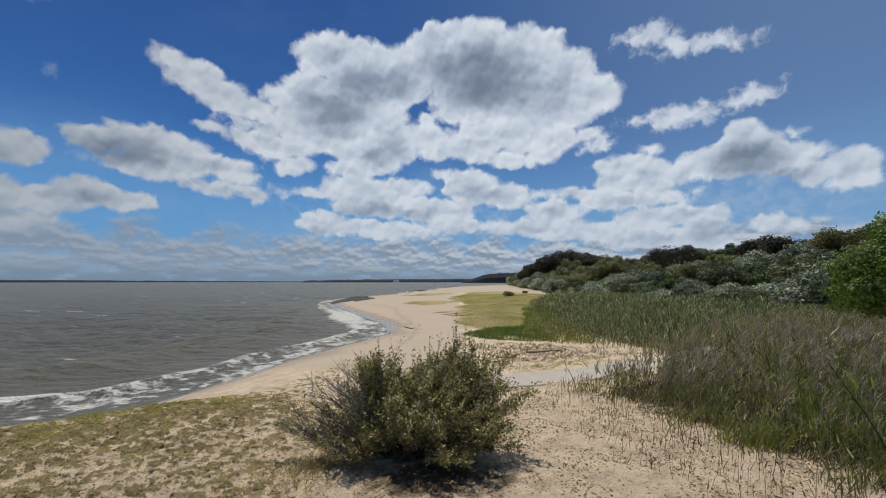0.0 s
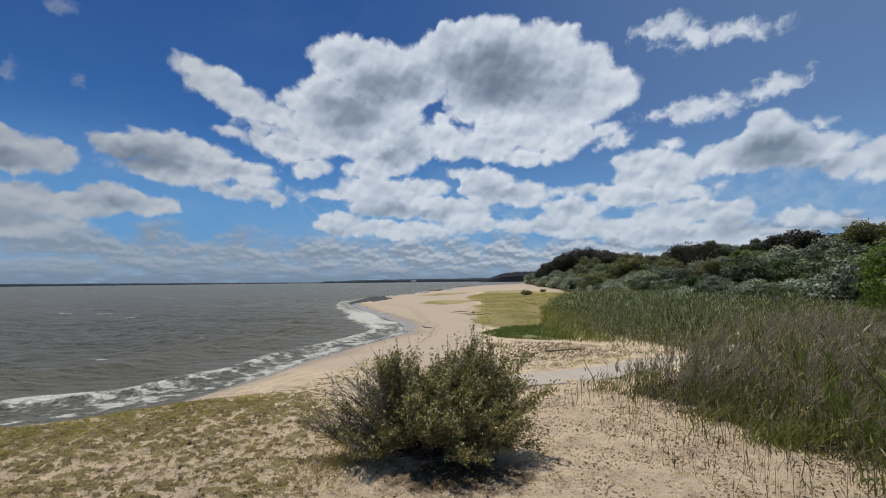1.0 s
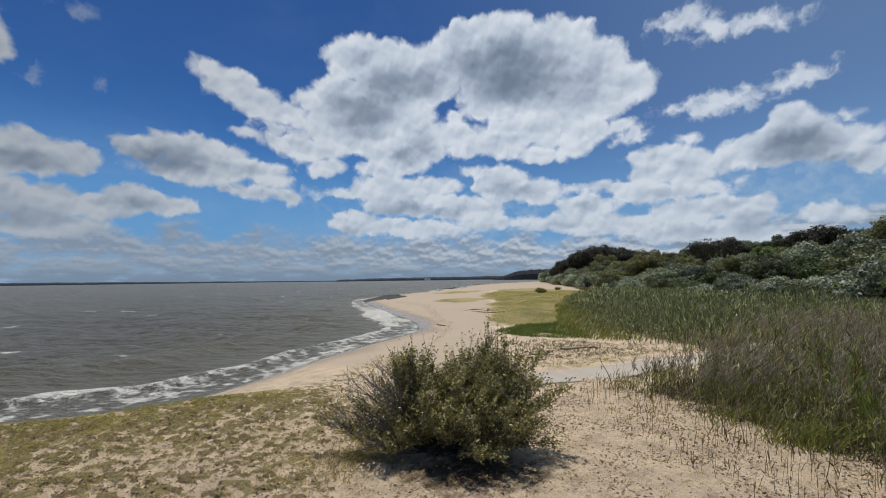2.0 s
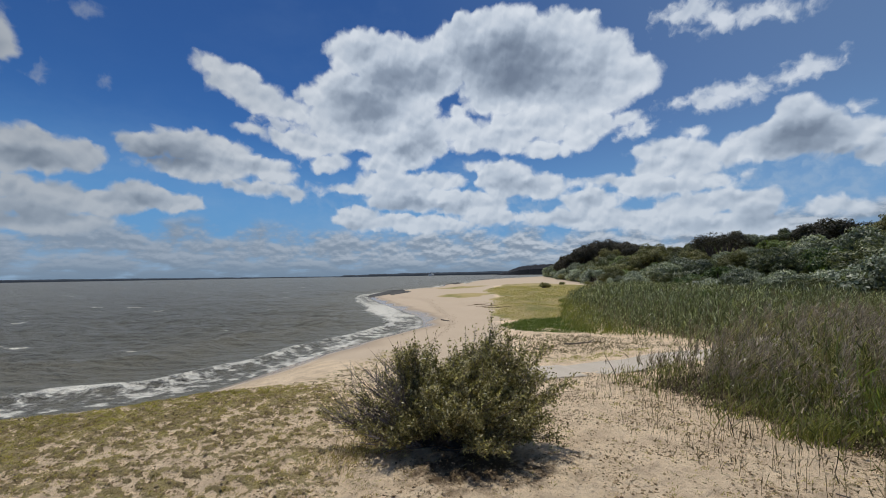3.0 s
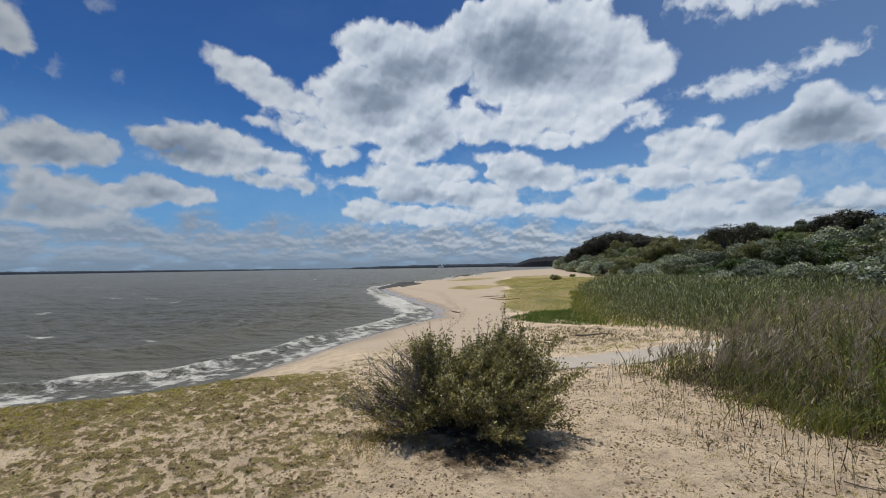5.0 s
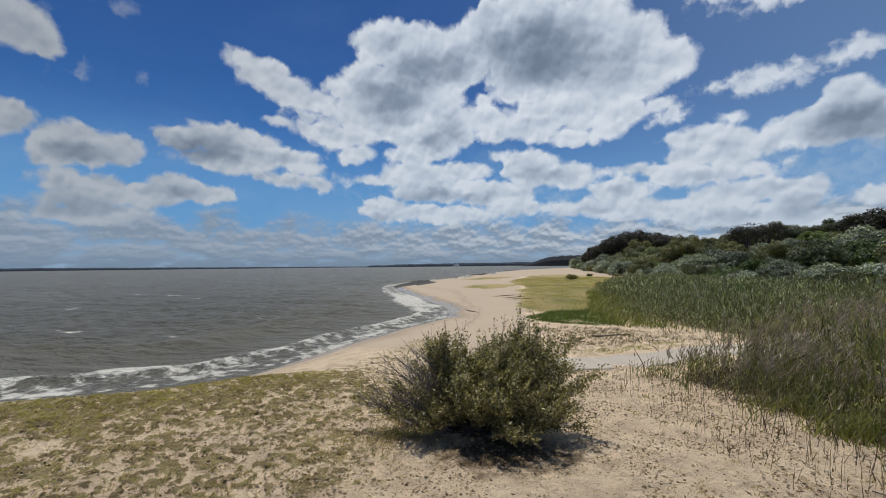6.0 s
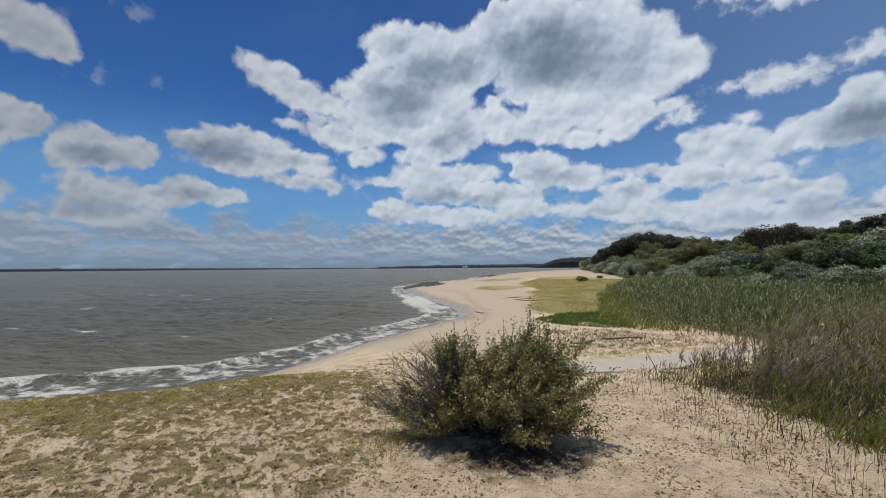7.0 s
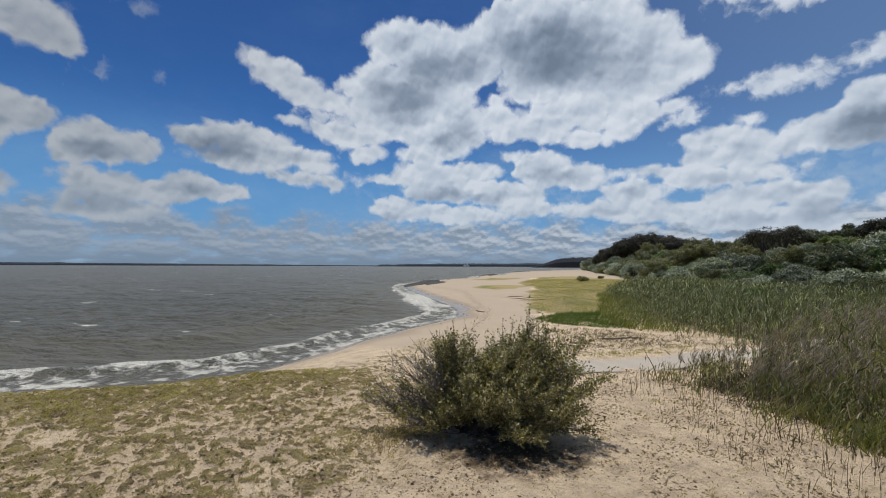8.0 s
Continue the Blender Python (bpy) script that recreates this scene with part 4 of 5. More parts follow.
def make_reeds():
    q = scatter(REEDS_NEAR, 210)
    q[:, 0] += 0.12 * waves(q[:, 0], q[:, 1], 42, [0.9, 0.4])
    q[:, 1] += 0.15 * waves(q[:, 0], q[:, 1], 43, [0.8, 0.4])
    depth = edge_in(REEDS_NEAR, q, (0, 7))
    q = q[(rng.uniform(0, 1, len(q)) < 0.13 + 0.87 * step(depth + 0.30 * waves(q[:, 0], q[:, 1], 46, [0.7, 0.3]), 0.05, 0.75)) & (np.hypot(q[:, 0], q[:, 1]) < 13) & (q[:, 1] > 1.2)]
    depth = edge_in(REEDS_NEAR, q, (0, 7))
    r = np.hypot(q[:, 0], q[:, 1])
    keep = rng.uniform(0, 1, len(q)) < np.clip(1.25 - r / 12, 0.3, 1)
    q, depth = q[keep], depth[keep]
    tall = (0.28 + 0.46 * step(depth, 0.2, 2.4)) * rng.uniform(0.55, 1.3, len(q)) * (1 - 0.34 * step(q[:, 1] - 0.25 * q[:, 0], 4.2, 5.6) * (1 - step(q[:, 0], 3.2, 4.8)))
    base, way, stems, lv = reed_stand(q, tall, 5, 0.0115, 3, (0.09, 0.02))
    tagged(add("reed_bed", mesh_of("reed_bed", *merge(stems, lv), M_REED)), "dense stand of green reeds bent by the wind beside sand", "reeds", kind="stuff")
    # dry blades and stems between them
    k = rng.choice(len(q), int(len(q) * 0.42))
    dry = reed_stand(q[k] + rng.normal(0, 0.05, (len(k), 2)), tall[k] * 1.06, 2, 0.007, 3, (0.08, 0.02))
    tagged(add("dry_reed_stems", mesh_of("dry_reed_stems", *merge(dry[2], dry[3]), M_REED_DEAD)), "dry straw-brown reed stems standing among green reeds", "reeds", kind="stuff")
    # seed heads on the taller stems further in
    k = rng.choice(np.nonzero(depth > 0.8)[0], 4200)
    tip = base[k] + way[k] * (tall[k])[:, None] + np.array([0.08, 0.02, 0]) * tall[k][:, None]
    i = np.repeat(np.arange(len(k)), 11)
    at = tip[i] + rng.normal(0, 0.012, (len(i), 3)) - np.array([0, 0, 1]) * rng.uniform(-0.08, 0.1, len(i))[:, None]
    v, f = strips(at, directions(len(i), 5, 40), rng.uniform(0.05, 0.13, len(i)), np.full(len(i), 0.007), rng.uniform(0, 0.4, len(i)), 2, (0.4, 0.0))
    tagged(add("reed_plumes", mesh_of("reed_plumes", v, f, M_PLUME)), "purple-grey feathery seed heads on reed tips", "reeds", kind="stuff")
    # yellow-green young blades in drifts low in the stand
    k = (waves(q[:, 0], q[:, 1], 48, [1.6, 0.7]) > 0.15) & (np.hypot(q[:, 0], q[:, 1]) < 9)
    young = tufts(q[k], 7, 0.16, 0.46, 0.008, 38, 0.07, 3)
    tagged(add("young_reed_blades", mesh_of("young_reed_blades", *young, M_YOUNG)), "yellow-green young blades in drifts low in the reeds", "reeds", kind="stuff")
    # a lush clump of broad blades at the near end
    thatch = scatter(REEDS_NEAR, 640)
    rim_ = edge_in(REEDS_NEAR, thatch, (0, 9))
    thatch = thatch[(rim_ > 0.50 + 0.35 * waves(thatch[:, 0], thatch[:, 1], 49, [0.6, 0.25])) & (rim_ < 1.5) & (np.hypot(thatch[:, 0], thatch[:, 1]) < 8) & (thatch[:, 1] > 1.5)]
    # The dark thatch doubles as shade at the reeds' foot.
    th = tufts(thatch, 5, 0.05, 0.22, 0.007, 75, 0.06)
    tagged(add("reed_thatch", mesh_of("reed_thatch", *th, M_THATCH_SHADE)), "matted brown thatch at the foot of the reeds, darkened with painted shade", "reeds", kind="stuff")
    lush = scatter([(3.65, 2.6), (3.3, 3.3), (3.35, 4.0), (3.5, 4.5), (4.6, 4.6), (5.4, 4.0), (5.2, 2.2)], 100)
    g = reed_stand(lush, rng.uniform(0.40, 0.90, len(lush)), 3, 0.011, 4, (0.05, 0.02))
    tagged(add("broad_reed_blades", mesh_of("broad_reed_blades", *merge(g[2], g[3]), M_LUSH)), "bright green broad-bladed reeds at the stand's near end", "reeds", kind="stuff")
    # the wide stand beyond the path
    q = scatter(REEDS_FAR, 95)
    q[:, 0] += 0.3 * waves(q[:, 0], q[:, 1], 44, [2.0, 0.8])
    q[:, 1] += 0.3 * waves(q[:, 0], q[:, 1], 45, [1.6, 0.7])
    r = np.hypot(q[:, 0], q[:, 1])
    q = q[rng.uniform(0, 1, len(q)) < np.clip(1.35 - r / 26, 0.22, 1)]
    r = np.hypot(q[:, 0], q[:, 1])
    depth = edge_in(REEDS_FAR, q, (0, 8))
    tall = (0.26 + 0.44 * step(depth, 0, 2.4)) * rng.uniform(0.7, 1.25, len(q)) * (1 + 0.22 * waves(q[:, 0], q[:, 1], 41, [6.0, 2.0, 0.8]))
    keep = rng.uniform(0, 1, len(q)) < 0.40 + 0.60 * step(depth + 0.4 * waves(q[:, 0], q[:, 1], 47, [1.2, 0.5]), 0.0, 0.9)
    q, r, tall = q[keep], r[keep], tall[keep]
    near = r < 20
    sets = []
    for part_, wide in ((near, 0.016), (~near, 0.034)):
        _, _, st, lv = reed_stand(q[part_], tall[part_], 6, wide, 2, (0.06, 0.02))
        sets += [st, lv]
    tagged(add("reed_bed_far", mesh_of("reed_bed_far", *merge(*sets), M_REED_FAR)), "wide stand of blue-green reeds between path and dunes", "reeds", kind="stuff")
    k = rng.choice(len(q), len(q) // 2)
    dry = reed_stand(q[k] + rng.normal(0, 0.1, (len(k), 2)), tall[k] * 1.05, 2, 0.012, 2, (0.08, 0.02))
    tagged(add("dry_reed_stems_far", mesh_of("dry_reed_stems_far", *merge(dry[2], dry[3]), M_REED_DEAD)), "pale dry stems scattered through the far reeds", "reeds", kind="stuff")
    q = scatter([(3.0, 11.3), (2.6, 12.4), (2.9, 15.2), (3.8, 19.2), (4.8, 25.0), (5.9, 25.0), (5.2, 19.0), (4.4, 15.0), (3.9, 12.0), (4.4, 10.6)], 38)
    tagged(add("young_reed_fringe", mesh_of("young_reed_fringe", *tufts(q, 7, 0.12, 0.42, 0.014, 40, 0.10, 3), M_YOUNG)), "yellow-green grass fringing the far reeds", "reeds", kind="stuff")
    # single sprouts creep out over the sand in front
    q = scatter([(2.9, 2.2), (1.9, 3.2), (1.5, 4.2), (1.3, 5.4), (1.5, 6.3), (2.0, 6.3), (2.6, 4.9), (3.0, 3.8), (3.6, 2.4)], 120)
    sp = reed_stand(q, rng.uniform(0.05, 1.0, len(q)) ** 2.2 * 0.5 * (0.5 + 0.9 * step(q[:, 0] + 0.25 * q[:, 1], 2.6, 3.8)), 2, 0.008, 2, (0.1, 0.0))
    tagged(add("reed_sprouts", mesh_of("reed_sprouts", *merge(sp[2], sp[3]), M_REED_DEAD)), "short brown reed sprouts scattered over bare sand", "reeds", kind="stuff")


make_reeds()

# ---------------------------------------------------------------- turf, meadow, litter


def make_turf():
    q = rng.uniform((-9, 0.9), (3.4, 6.6), (120000, 2))
    d = side_of(SHORE, q[:, 0], q[:, 1])
    lawn = lawn_of(q[:, 0], q[:, 1])
    rim = np.exp(-((d - 2.7) / 0.7) ** 2) * step(-0.9 - q[:, 0], 0, 1.0)
    n1 = waves(q[:, 0], q[:, 1], 11, [1.7, 0.8, 0.35])
    dens = step(d, 2.0, 2.3) * np.clip((0.17 * lawn + 0.20 * rim + 0.03 * n1 * lawn + 0.018 + 0.012 * n1) * (0.25 + 1.35 * cushions(q[:, 0], q[:, 1])), 0, 1)
    dens += 0.08 * step(q[:, 0], 0.6, 2.3) * cushions(q[:, 0], q[:, 1]) * (q[:, 1] < 5.8)
    dens *= 1 - inside(REEDS_NEAR, q[:, 0], q[:, 1])
    q = q[rng.uniform(0, 1, len(q)) < dens]
    d = side_of(SHORE, q[:, 0], q[:, 1])
    green = rng.uniform(0, 1, len(q)) < 0.08 + 0.42 * np.exp(-((d - 2.6) / 0.55) ** 2) + 0.14 * step(-q[:, 0], 2.0, 4.5)
    tagged(add("turf", mesh_of("turf", *tufts(q[~green], 13, 0.012, 0.042, 0.0055, 72, 0.018), M_TURF)), "thin dry olive-brown turf in small cushions on sandy bank", "grass", kind="stuff")
    tagged(add("green_turf", mesh_of("green_turf", *tufts(q[green], 13, 0.014, 0.048, 0.0055, 70, 0.020), M_MEADOW)), "yellow-green turf cushions along the bank's edge", "grass", kind="stuff")
    skirt = np.column_stack([rng.normal(-1.1, 0.14, 60), rng.normal(4.0, 0.25, 60)])
    tagged(add("shrub_skirt_grass", mesh_of("shrub_skirt_grass", *tufts(skirt, 16, 0.05, 0.17, 0.006, 50, 0.05), M_TURF)), "dry grass tufts round the shrub's foot", "grass", kind="stuff")
    # clods of sand and humus, with leaves and twig ends, on the bare ground
    for name, n, lo, hi, mat, cut, label in (("humus_clods", 42000, 0.003, 0.015, M_CLOD, 0.05, "small dark clods and leaf litter strewn over sand"),):
        q = rng.uniform((-6.5, 0.9), (3.4, 6.9), (n * 3, 2))
        keep = waves(q[:, 0], q[:, 1], 51, [0.9, 0.45, 0.2]) + rng.normal(0, 0.35, len(q)) > cut
        q = q[keep & (side_of(SHORE, q[:, 0], q[:, 1]) > 2.2)][:n]
        size = lo + (hi - lo) * rng.uniform(0, 1, len(q)) ** 2.2
        octa = np.array([(1, 0, 0), (0, 1, 0), (-1, 0, 0), (0, -1, 0), (0, 0, 0.45), (0, 0, -0.5)], float)
        face = np.array([(0, 1, 4), (1, 2, 4), (2, 3, 4), (3, 0, 4), (1, 0, 5), (2, 1, 5), (3, 2, 5), (0, 3, 5)])
        c = np.column_stack([q, ground_z(q[:, 0], q[:, 1]) + size * 0.15])
        v = c[:, None, :] + octa[None] * size[:, None, None] * rng.uniform(0.35, 1.6, (len(q), 6, 1)) + rng.normal(0, 0.3, (len(q), 6, 3)) * size[:, None, None]
        f = face[None] + (np.arange(len(q)) * 6)[:, None, None]
        tagged(add(name, mesh_of(name, v.reshape(-1, 3), f.reshape(-1, 3), mat)), label, "litter", kind="stuff")


def make_meadow():
    tuft = [(0.62, 13.3), (0.9, 12.5), (1.6, 12.1), (2.9, 11.7), (3.3, 13.0), (3.0, 15.4), (2.0, 15.2), (1.1, 14.4)]
    clump = scatter(tuft, 75)
    clump = clump[waves(clump[:, 0], clump[:, 1], 54, [1.5, 0.6]) > -0.45]
    clump = clump + 0.25 * np.column_stack([waves(clump[:, 0], clump[:, 1], 55, [1.2]), waves(clump[:, 0], clump[:, 1], 56, [1.2])])
    tagged(add("green_grass", mesh_of("green_grass", *tufts(clump, 16, 0.05, 0.17, 0.016, 55, 0.09), M_GRASS)), "bright green grass clump at the beach's edge", "grass", kind="stuff")
    q = scatter(MEADOW, 12)
    r = np.hypot(q[:, 0], q[:, 1])
    q = q[(r < 62) & (waves(q[:, 0], q[:, 1], 53, [4.0, 1.5]) > -0.35)]
    tagged(add("meadow_grass", mesh_of("meadow_grass", *tufts(q, 14, 0.02, 0.09, 0.016, 70, 0.22), M_MEADOW)), "short yellow-green grass on sandy flats", "grass", kind="stuff")
    strip_ = [(1.2, 7.7), (2.4, 8.15), (3.4, 8.6), (3.6, 9.1), (2.4, 8.7), (1.2, 8.1)]
    tagged(add("path_grass", mesh_of("path_grass", *tufts(scatter(strip_, 130), 8, 0.02, 0.06, 0.010, 65, 0.04), M_MEADOW)), "thin strip of short grass beside the path", "grass", kind="stuff")
    q = scatter([(1.0, 8.2), (4.2, 9.4), (3.9, 10.4), (2.4, 11.3), (0.8, 11.0)], 55)
    tagged(add("dry_tussocks", mesh_of("dry_tussocks", *tufts(q, 6, 0.03, 0.14, 0.010, 50, 0.06), M_REED_DEAD)), "dry brown sprigs on the sandy ground past the path", "grass", kind="stuff")
    # the wrack line along the beach
    line = BERM[(BERM[:, 1] > 9.5) & (BERM[:, 1] < 32)]
    k = rng.integers(0, len(line) - 1, 520)
    t = rng.uniform(0, 1, 520)[:, None]
    p_ = line[k] * (1 - t) + line[k + 1] * t + np.column_stack([rng.normal(0.0, 0.14, 520), rng.normal(0, 0.25, 520)])
    c = np.column_stack([p_, ground_z(p_[:, 0], p_[:, 1]) + 0.008])
    v, f = leaf_quads(c, np.tile([0, 0, 1.0], (520, 1)), rng.uniform(0.006, 0.026, 520), 0.5)
    tagged(add("wrack", mesh_of("wrack", v, f, M_LITTER)), "dark seaweed wrack scattered along the beach", "seaweed", kind="stuff")


make_turf()
make_meadow()

# ---------------------------------------------------------------- dune scrub


def crown_of(lobes, leaves, size, flat=0.75):
    """Leaves on the shells of overlapping lobes: (x, y, z, radius)."""
    pos, out = [], []
    for cx, cy, cz, cr in lobes:
        n = int(leaves * cr * cr)
        d = rng.normal(size=(n, 3))
        d /= np.linalg.norm(d, axis=1, keepdims=True)
        rr = cr * rng.uniform(0.62, 1.06, n) ** 0.7
        rr *= 1 + 0.16 * np.sin(d[:, 0] * 7 + cx * 5) * np.sin(d[:, 1] * 6 + cy * 3) + 0.12 * np.sin(d[:, 2] * 9 + cx)
        p_ = np.column_stack([cx + d[:, 0] * rr, cy + d[:, 1] * rr, cz + d[:, 2] * rr * flat])
        pos.append(p_)
        out.append(d)
    pos, out = np.concatenate(pos), np.concatenate(out)
    ok = pos[:, 2] > 0.02
    return leaf_quads(pos[ok], out[ok], size * rng.uniform(0.6, 1.4, ok.sum()), 0.55, 0.6)


def shrub_kind(mat, label, wide, tall, lobes, leaves, size, category="shrub", name="shrub", trunk=0.0, group="dune scrub"):
    """A shrub or low tree with its stems and crown, at the origin."""
    top = empty(name, 0, 0, -50, label, category, group)
    ls, limbs = [], []
    for k in range(lobes):
        a_ = rng.uniform(0, 2 * np.pi)
        r = wide * np.sqrt(rng.uniform(0, 1)) * 0.75
        cr = wide * rng.uniform(0.19, 0.40)
        cz = trunk + (tall - trunk - cr * 0.7) * (1 - 0.55 * (r / wide) ** 2) * rng.uniform(0.45, 1.0)
        c = np.array([r * np.cos(a_), r * np.sin(a_), max(cz, cr * 0.5)])
        ls.append((*c, cr))
        t = np.linspace(0, 1, 5)[:, None]
        pts = np.array([0, 0, 0.0]) * (1 - t) + c * t
        pts[:, 2] = c[2] * np.linspace(0, 1, 5) ** 0.8
        pts[1:-1] += rng.normal(0, 0.05 * wide, (3, 3))
        limbs.append(tube(pts, np.linspace(0.055, 0.018, 5) * wide, 5))
    add("trunk", mesh_of("trunk", *merge(*limbs), M_BARK), top)
    add("crown", mesh_of("crown", *crown_of(ls, leaves, size), mat), top)
    return top


KINDS = [
    shrub_kind(LEAVES[0], "dark green coastal shrub on the dune slope", 1.5, 2.1, 22, 2600, 0.058),
    shrub_kind(LEAVES[1], "olive-brown coastal shrub on the dune slope", 1.6, 1.9, 23, 2600, 0.055),
    shrub_kind(LEAVES[2], "mid-green leafy shrub on the dune slope", 1.4, 1.7, 20, 2600, 0.06),
    shrub_kind(LEAVES[3], "silvery grey-green coast shrub at the dune's foot", 1.3, 1.3, 18, 2300, 0.06),
    shrub_kind(LEAVES[7], "tall brownish shrub with an uneven crown on the dune", 1.7, 2.6, 24, 2400, 0.058),
    shrub_kind(LEAVES[5], "grey-green coastal shrub with pale leaf tips on the dune", 1.5, 2.0, 22, 2600, 0.058),
]
TREES = [
    shrub_kind(LEAVES[6], "dark wind-shaped coastal tree on the dune crest", 2.3, 3.6, 26, 1100, 0.085, "tree", "tree", 1.0, "crest trees"),
    shrub_kind(LEAVES[6], "sparse dark tree with an open crown on the dune crest", 1.9, 3.2, 12, 560, 0.070, "tree", "tree", 1.3, "crest trees"),
]


def set_down(kind, x, y, scale, turn, lift=0.0):
    z = float(ground_z(x, y))
    ob = copy_thing(kind, pose(x, y, z - 0.05 * scale + lift, 0, 0, turn))
    ob.scale = (scale, scale, scale * rng.uniform(0.85, 1.1))
    return ob


def make_scrub():
    q = rng.uniform((8, -2), (95, 230), (60000, 2))
    e_ = -side_of(FOOT, q[:, 0], q[:, 1])
    r = np.hypot(q[:, 0], q[:, 1])
    az = np.degrees(np.arctan2(q[:, 0], q[:, 1]))
    ok = (e_ > -1.2) & (e_ < np.minimum(23, 14 + r * 0.12)) & (az > 6) & (az < 62)
    q, e_, r = q[ok], e_[ok], r[ok]
    taken = []
    for (x, y), ee, rr in zip(q, e_, r):
        gap = 1.75 + 0.021 * rr
        if all((x - a_) ** 2 + (y - b_) ** 2 > gap * gap for a_, b_, _ in taken):
            taken.append((x, y, gap))
            n1 = math.sin(x * 0.31 + y * 0.17) + rng.normal(0, 0.5)
            if ee < 5:
                k = rng.choice(6, p=[0.06, 0.14, 0.20, 0.30, 0.08, 0.22])
            else:
                k = 5 if rng.uniform() < 0.24 else 0 if n1 > 0.35 else 4 if n1 > -0.15 else 1 if n1 > -0.75 else 2
            set_down(KINDS[k], x, y, gap / 2.15 * rng.uniform(0.75, 1.3) * (1 - 0.30 * float(step(np.array(ee), 7.0, 13.0))), rng.uniform(0, 360))
        if len(taken) >= 285:
            break
    # low silver and green shrubs along the foot
    count = 0
    for (x, y), ee, rr in zip(q[::-1], e_[::-1], r[::-1]):
        if ee < 3.2 and 22 < rr < 130 and all((x - a_) ** 2 + (y - b_) ** 2 > (0.5 + 0.45 * g_) ** 2 for a_, b_, g_ in taken):
            taken.append((x, y, 0.9 + 0.008 * rr))
            set_down(KINDS[(3, 5, 2, 3, 1)[count % 5]], x, y, (0.56 + 0.005 * rr) * rng.uniform(0.8, 1.3), rng.uniform(0, 360))
            count += 1
            if count >= 110:
                break
    # azimuth, distance and the height of each crown's top, in metres
    for az_, dist, top_z, kind in ((11.8, 138, 6.4, 0), (12.6, 136, 7.6, 0), (13.3, 135, 8.5, 0), (14.7, 131, 9.7, 0), (15.4, 129, 10.0, 0), (16.1, 127, 10.2, 0), (16.8, 126, 10.3, 0), (17.5, 124, 10.2, 0),
                                   (18.8, 121, 9.6, 0), (19.5, 116, 9.0, 0), (20.1, 111, 8.4, 0), (21.3, 101, 6.9, 0), (22.5, 93, 7.6, 1), (25.3, 79, 6.3, 1),
                                   (28.3, 63, 6.9, 1), (29.6, 59, 6.5, 1), (38.1, 45, 5.8, 0), (41.9, 42, 5.2, 1)):
        a_ = radians(az_)
        x, y = dist * math.sin(a_), dist * math.cos(a_)
        set_down(TREES[kind], x, y, (top_z - float(ground_z(x, y))) / (3.55 if kind == 0 else 3.45), rng.uniform(0, 360))


make_scrub()
for proto in KINDS + TREES:
    for ob in (*proto.children_recursive, proto):
        bpy.data.objects.remove(ob)

big = shrub_kind(LEAVES[4], "large bright green bush rising out of the reeds", 1.75, 3.05, 40, 5200, 0.036, "bush", "bush", 0.0, "")
big.matrix_world = pose(11.7, 9.7, float(ground_z(11.7, 9.7)) - 0.03) @ Matrix.Diagonal((1.15, 1.15, 1.2, 1))
for x, y, size, label in ((8.1, 52.0, 0.7, "low brown shrub on the grassy flat"), (13.2, 66.0, 0.5, "small dark shrub on open sand"), (15.6, 60.0, 0.55, "small olive shrub on open sand"), (9.0, 17.5, 0.75, "pale yellow-green shrub among reeds")):
    small = shrub_kind(LEAVES[2] if "pale" in label else LEAVES[1], label, 1.3 * size, 1.1 * size, 9, 2200, 0.06, "shrub", "shrub", 0.0, "")
    small.matrix_world = pose(x, y, float(ground_z(x, y)) - 0.02)

# ---------------------------------------------------------------- dark rocks at the water's edge


def rock_bank(x, y, wide, deep, tall, turn, seed):
    """A low, uneven bank of dark rock."""
    n, k = 40, 22
    u, w = np.meshgrid(np.linspace(-1, 1, n), np.linspace(-1, 1, k), indexing="ij")
    r = np.sqrt(u * u + w * w)
    h = tall * np.maximum(0, 1 - r ** 2) ** 0.6 * (0.75 + 0.35 * waves(u * 5, w * 4, seed, [2.2, 0.9, 0.4])) - 0.12 * (r > 0.95)
    a_ = radians(turn)
    px, py = u * wide / 2, w * deep / 2
    v = np.column_stack([(x + px * math.cos(a_) - py * math.sin(a_)).ravel(), (y + px * math.sin(a_) + py * math.cos(a_)).ravel(), (h - 0.05).ravel()])
    v[:, 2] += np.maximum(ground_z(v[:, 0], v[:, 1]), SEA - 0.1)
    i = (np.arange(n - 1) * k)[:, None] + np.arange(k - 1)[None, :]
    f = np.stack([i, i + k, i + k + 1, i + 1], -1).reshape(-1, 4)
    tagged(add("rock", mesh_of("rock", v, f, M_ROCK, True)), "low dark weed-covered rock at the water's edge", "rock", "shore rocks")


rock_bank(-10.0, 46.0, 4.6, 12.0, 0.34, -4, 61)
rock_bank(-5.4, 91.5, 4.2, 5.0, 0.50, 8, 62)
rock_bank(2.6, 164.0, 7.0, 9.0, 0.40, 10, 63)

# ---------------------------------------------------------------- single stalks, driftwood and wrack
M_STALK = rough_material("dead_stalk", (0.035, 0.028, 0.022), (0.09, 0.07, 0.05), 12.0)
M_DRIFT = rough_material("weathered_wood", (0.10, 0.08, 0.065), (0.24, 0.20, 0.165), 8.0)


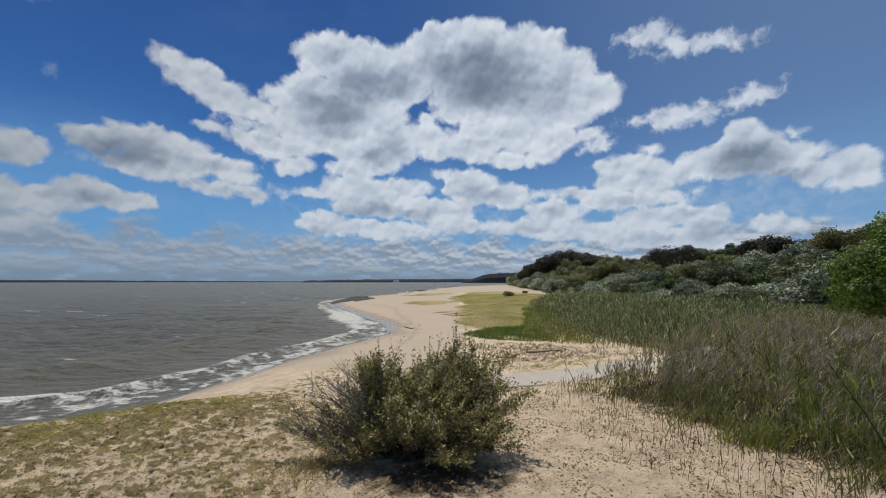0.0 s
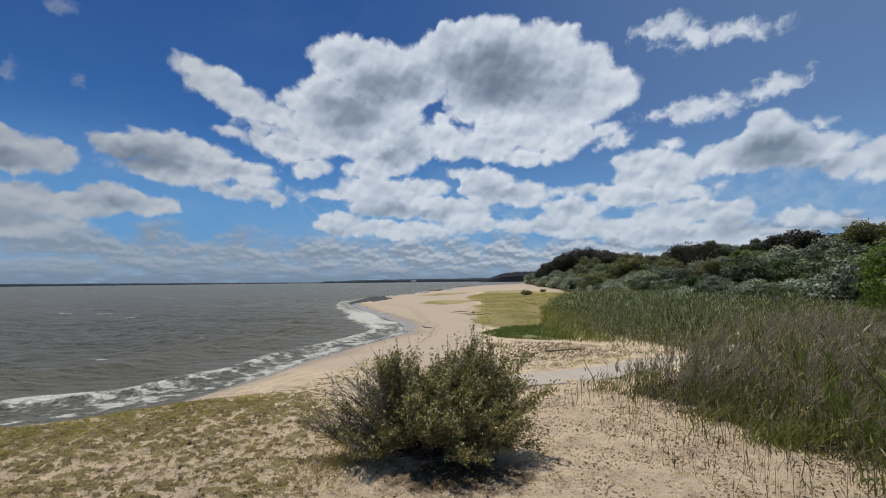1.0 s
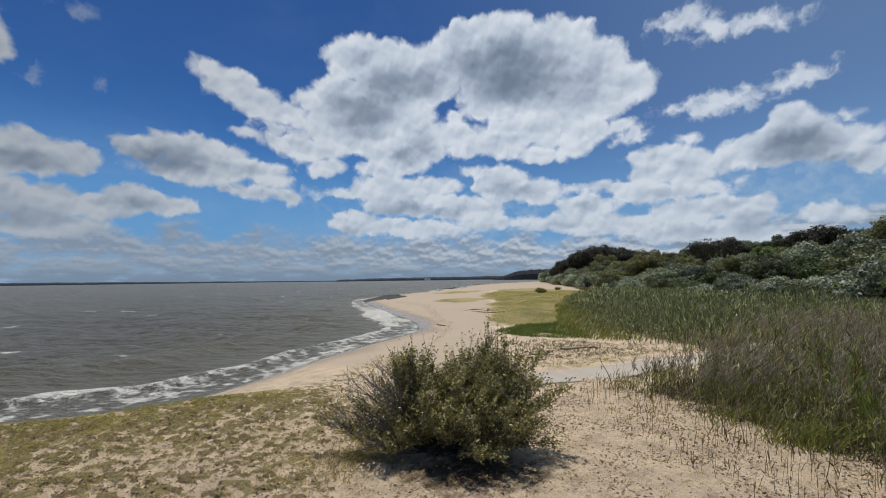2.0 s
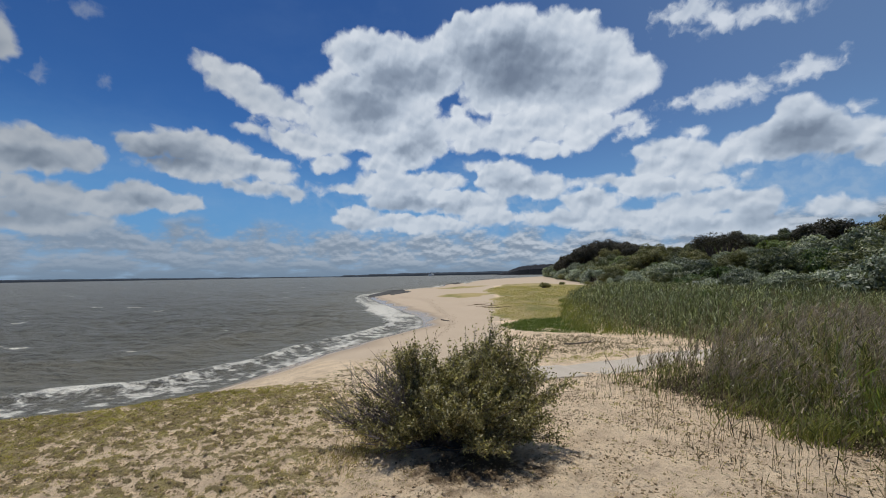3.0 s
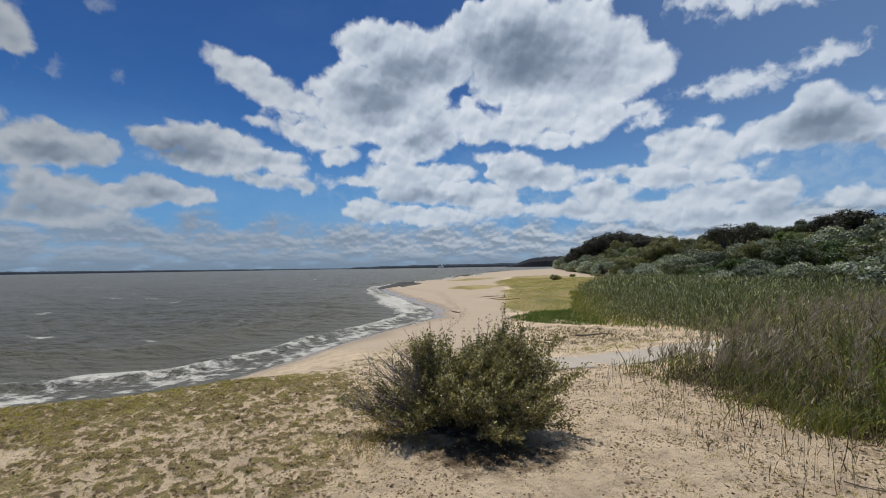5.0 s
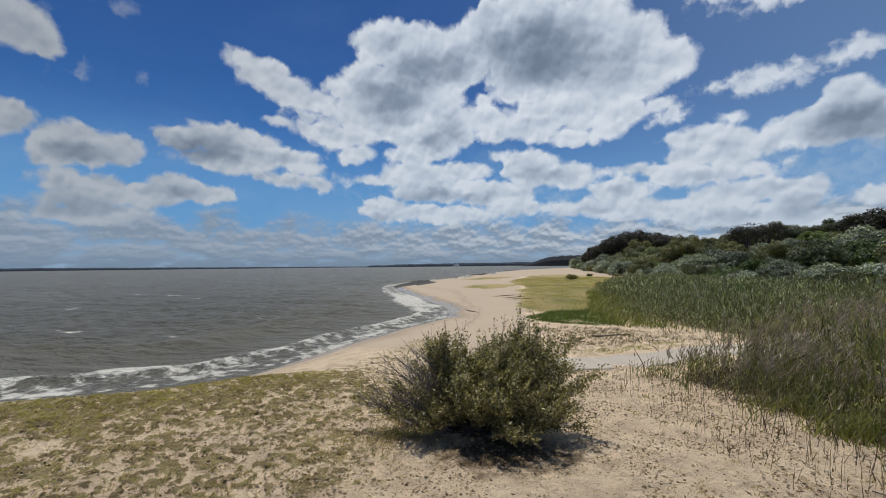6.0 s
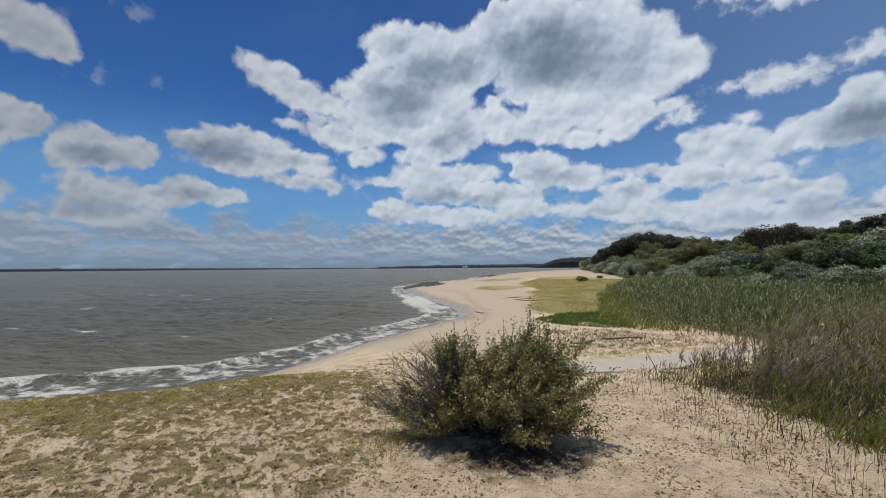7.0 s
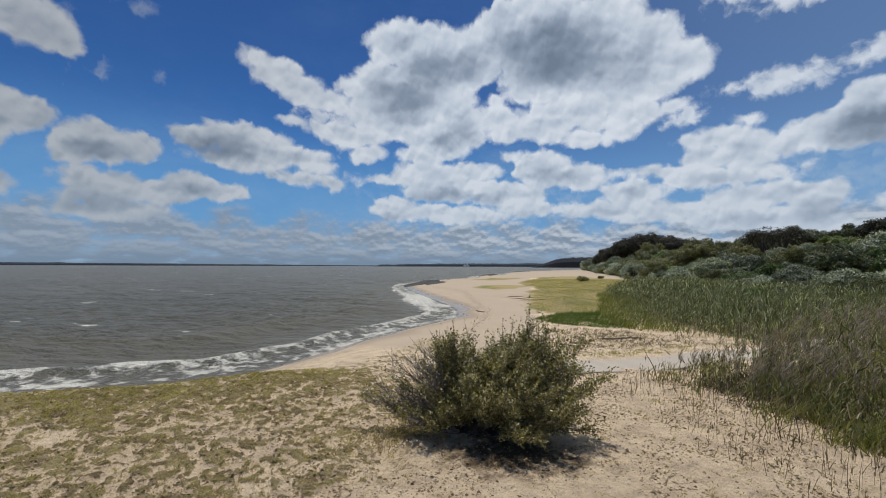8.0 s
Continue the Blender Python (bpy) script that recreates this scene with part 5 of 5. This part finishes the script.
def bent_stalk(name, foot, tip, sag, thick, label):
    """A dead stalk that bends over at its end, with a withered blade."""
    z = float(ground_z(*foot))
    top = empty(name, foot[0], foot[1], z - 0.01, label, "stalk")
    t = np.linspace(0, 1, 9)[:, None]
    end = np.array([tip[0] - foot[0], tip[1] - foot[1], tip[2] - z])
    pts = end * t + np.array([0, 0, 1]) * sag * np.sin(t * np.pi) + np.array([1.6 * thick, 0, 0]) * np.sin(t * 6)
    add("stem", mesh_of("stem", *tube(pts, np.linspace(thick, thick * 0.45, 9), 6), M_STALK), top)
    blade = strips(pts[5:6], np.array([[-0.6, 0.1, 0.35]]), np.array([20.0 * thick]), np.array([1.5 * thick]), np.array([0.5]), 4)
    add("blade", mesh_of("blade", *blade, M_STALK), top)


bent_stalk("dry_stalk", (1.98, 6.28), (1.83, 6.32, 0.40), 0.05, 0.007, "dark bent dry reed stalk beside the path")
bent_stalk("reed_stalk", (3.5, 3.25), (3.02, 3.3, 0.98), 0.08, 0.007, "dark broken reed stalk leaning out of the stand")
bent_stalk("reed_stalk", (2.72, 3.55), (2.86, 3.62, 0.34), 0.0, 0.004, "thin dry brown stalk standing in sand")
bent_stalk("reed_stalk", (2.42, 4.3), (2.36, 4.35, 0.36), 0.0, 0.004, "thin dry brown stalk standing in sand")
bent_stalk("reed_stalk", (2.50, 4.18), (2.49, 4.2, 0.30), 0.0, 0.004, "thin dry brown stalk standing in sand")


def driftwood(x, y, turn, long, thick):
    """A weathered branch lying on sand, with a broken fork."""
    z = float(ground_z(x, y))
    top = empty("driftwood", x, y, z + thick * 0.6, "weathered grey branch lying on sand", "driftwood", "driftwood")
    t = np.linspace(-0.5, 0.5, 8)
    pts = np.column_stack([t * long, 0.08 * long * np.sin(t * 5), np.zeros(8) + 0.1 * thick * np.cos(t * 9)])
    add("limb", mesh_of("limb", *tube(pts, thick * np.linspace(1.0, 0.5, 8), 7), M_DRIFT), top)
    fork = np.column_stack([np.linspace(0.1, 0.36, 5) * long, np.linspace(0.0, 0.16, 5) * long, np.linspace(0, 0.05, 5)])
    add("fork", mesh_of("fork", *tube(fork, thick * np.linspace(0.6, 0.25, 5), 6), M_DRIFT), top)
    top.rotation_euler = (0, 0, radians(turn))


for x, y, turn, long, thick in ((2.35, 9.75, 8, 0.9, 0.022), (1.4, 9.1, -20, 0.5, 0.016), (2.75, 3.1, -35, 0.6, 0.005), (-1.35, 18.0, 120, 1.1, 0.03)):
    driftwood(x, y, turn, long, thick)


def weed_heap(x, y, wide, deep, turn, seed):
    """A low heap of dark seaweed."""
    r2 = np.random.default_rng(seed)
    n = 260
    p_ = r2.normal(0, 0.33, (n, 2)) * np.array([wide, deep])
    a_ = radians(turn)
    px, py = x + p_[:, 0] * math.cos(a_) - p_[:, 1] * math.sin(a_), y + p_[:, 0] * math.sin(a_) + p_[:, 1] * math.cos(a_)
    base = np.column_stack([px, py, ground_z(px, py)])
    v, f = strips(base, directions(n, 50, 88), r2.uniform(0.04, 0.12, n), np.full(n, 0.018), np.full(n, 0.3), 3)
    tagged(add("seaweed_heap", mesh_of("seaweed_heap", v, f, M_LITTER)), "low heap of dark dry seaweed on the beach", "seaweed", "seaweed heaps", "stuff")


for k, (x, y, wide, deep, turn) in enumerate(((0.0, 23.6, 0.8, 0.16, 5), (0.9, 21.6, 0.9, 0.14, -6), (0.5, 22.6, 0.8, 0.14, 4))):
    weed_heap(x, y, wide, deep, turn, 80 + k)
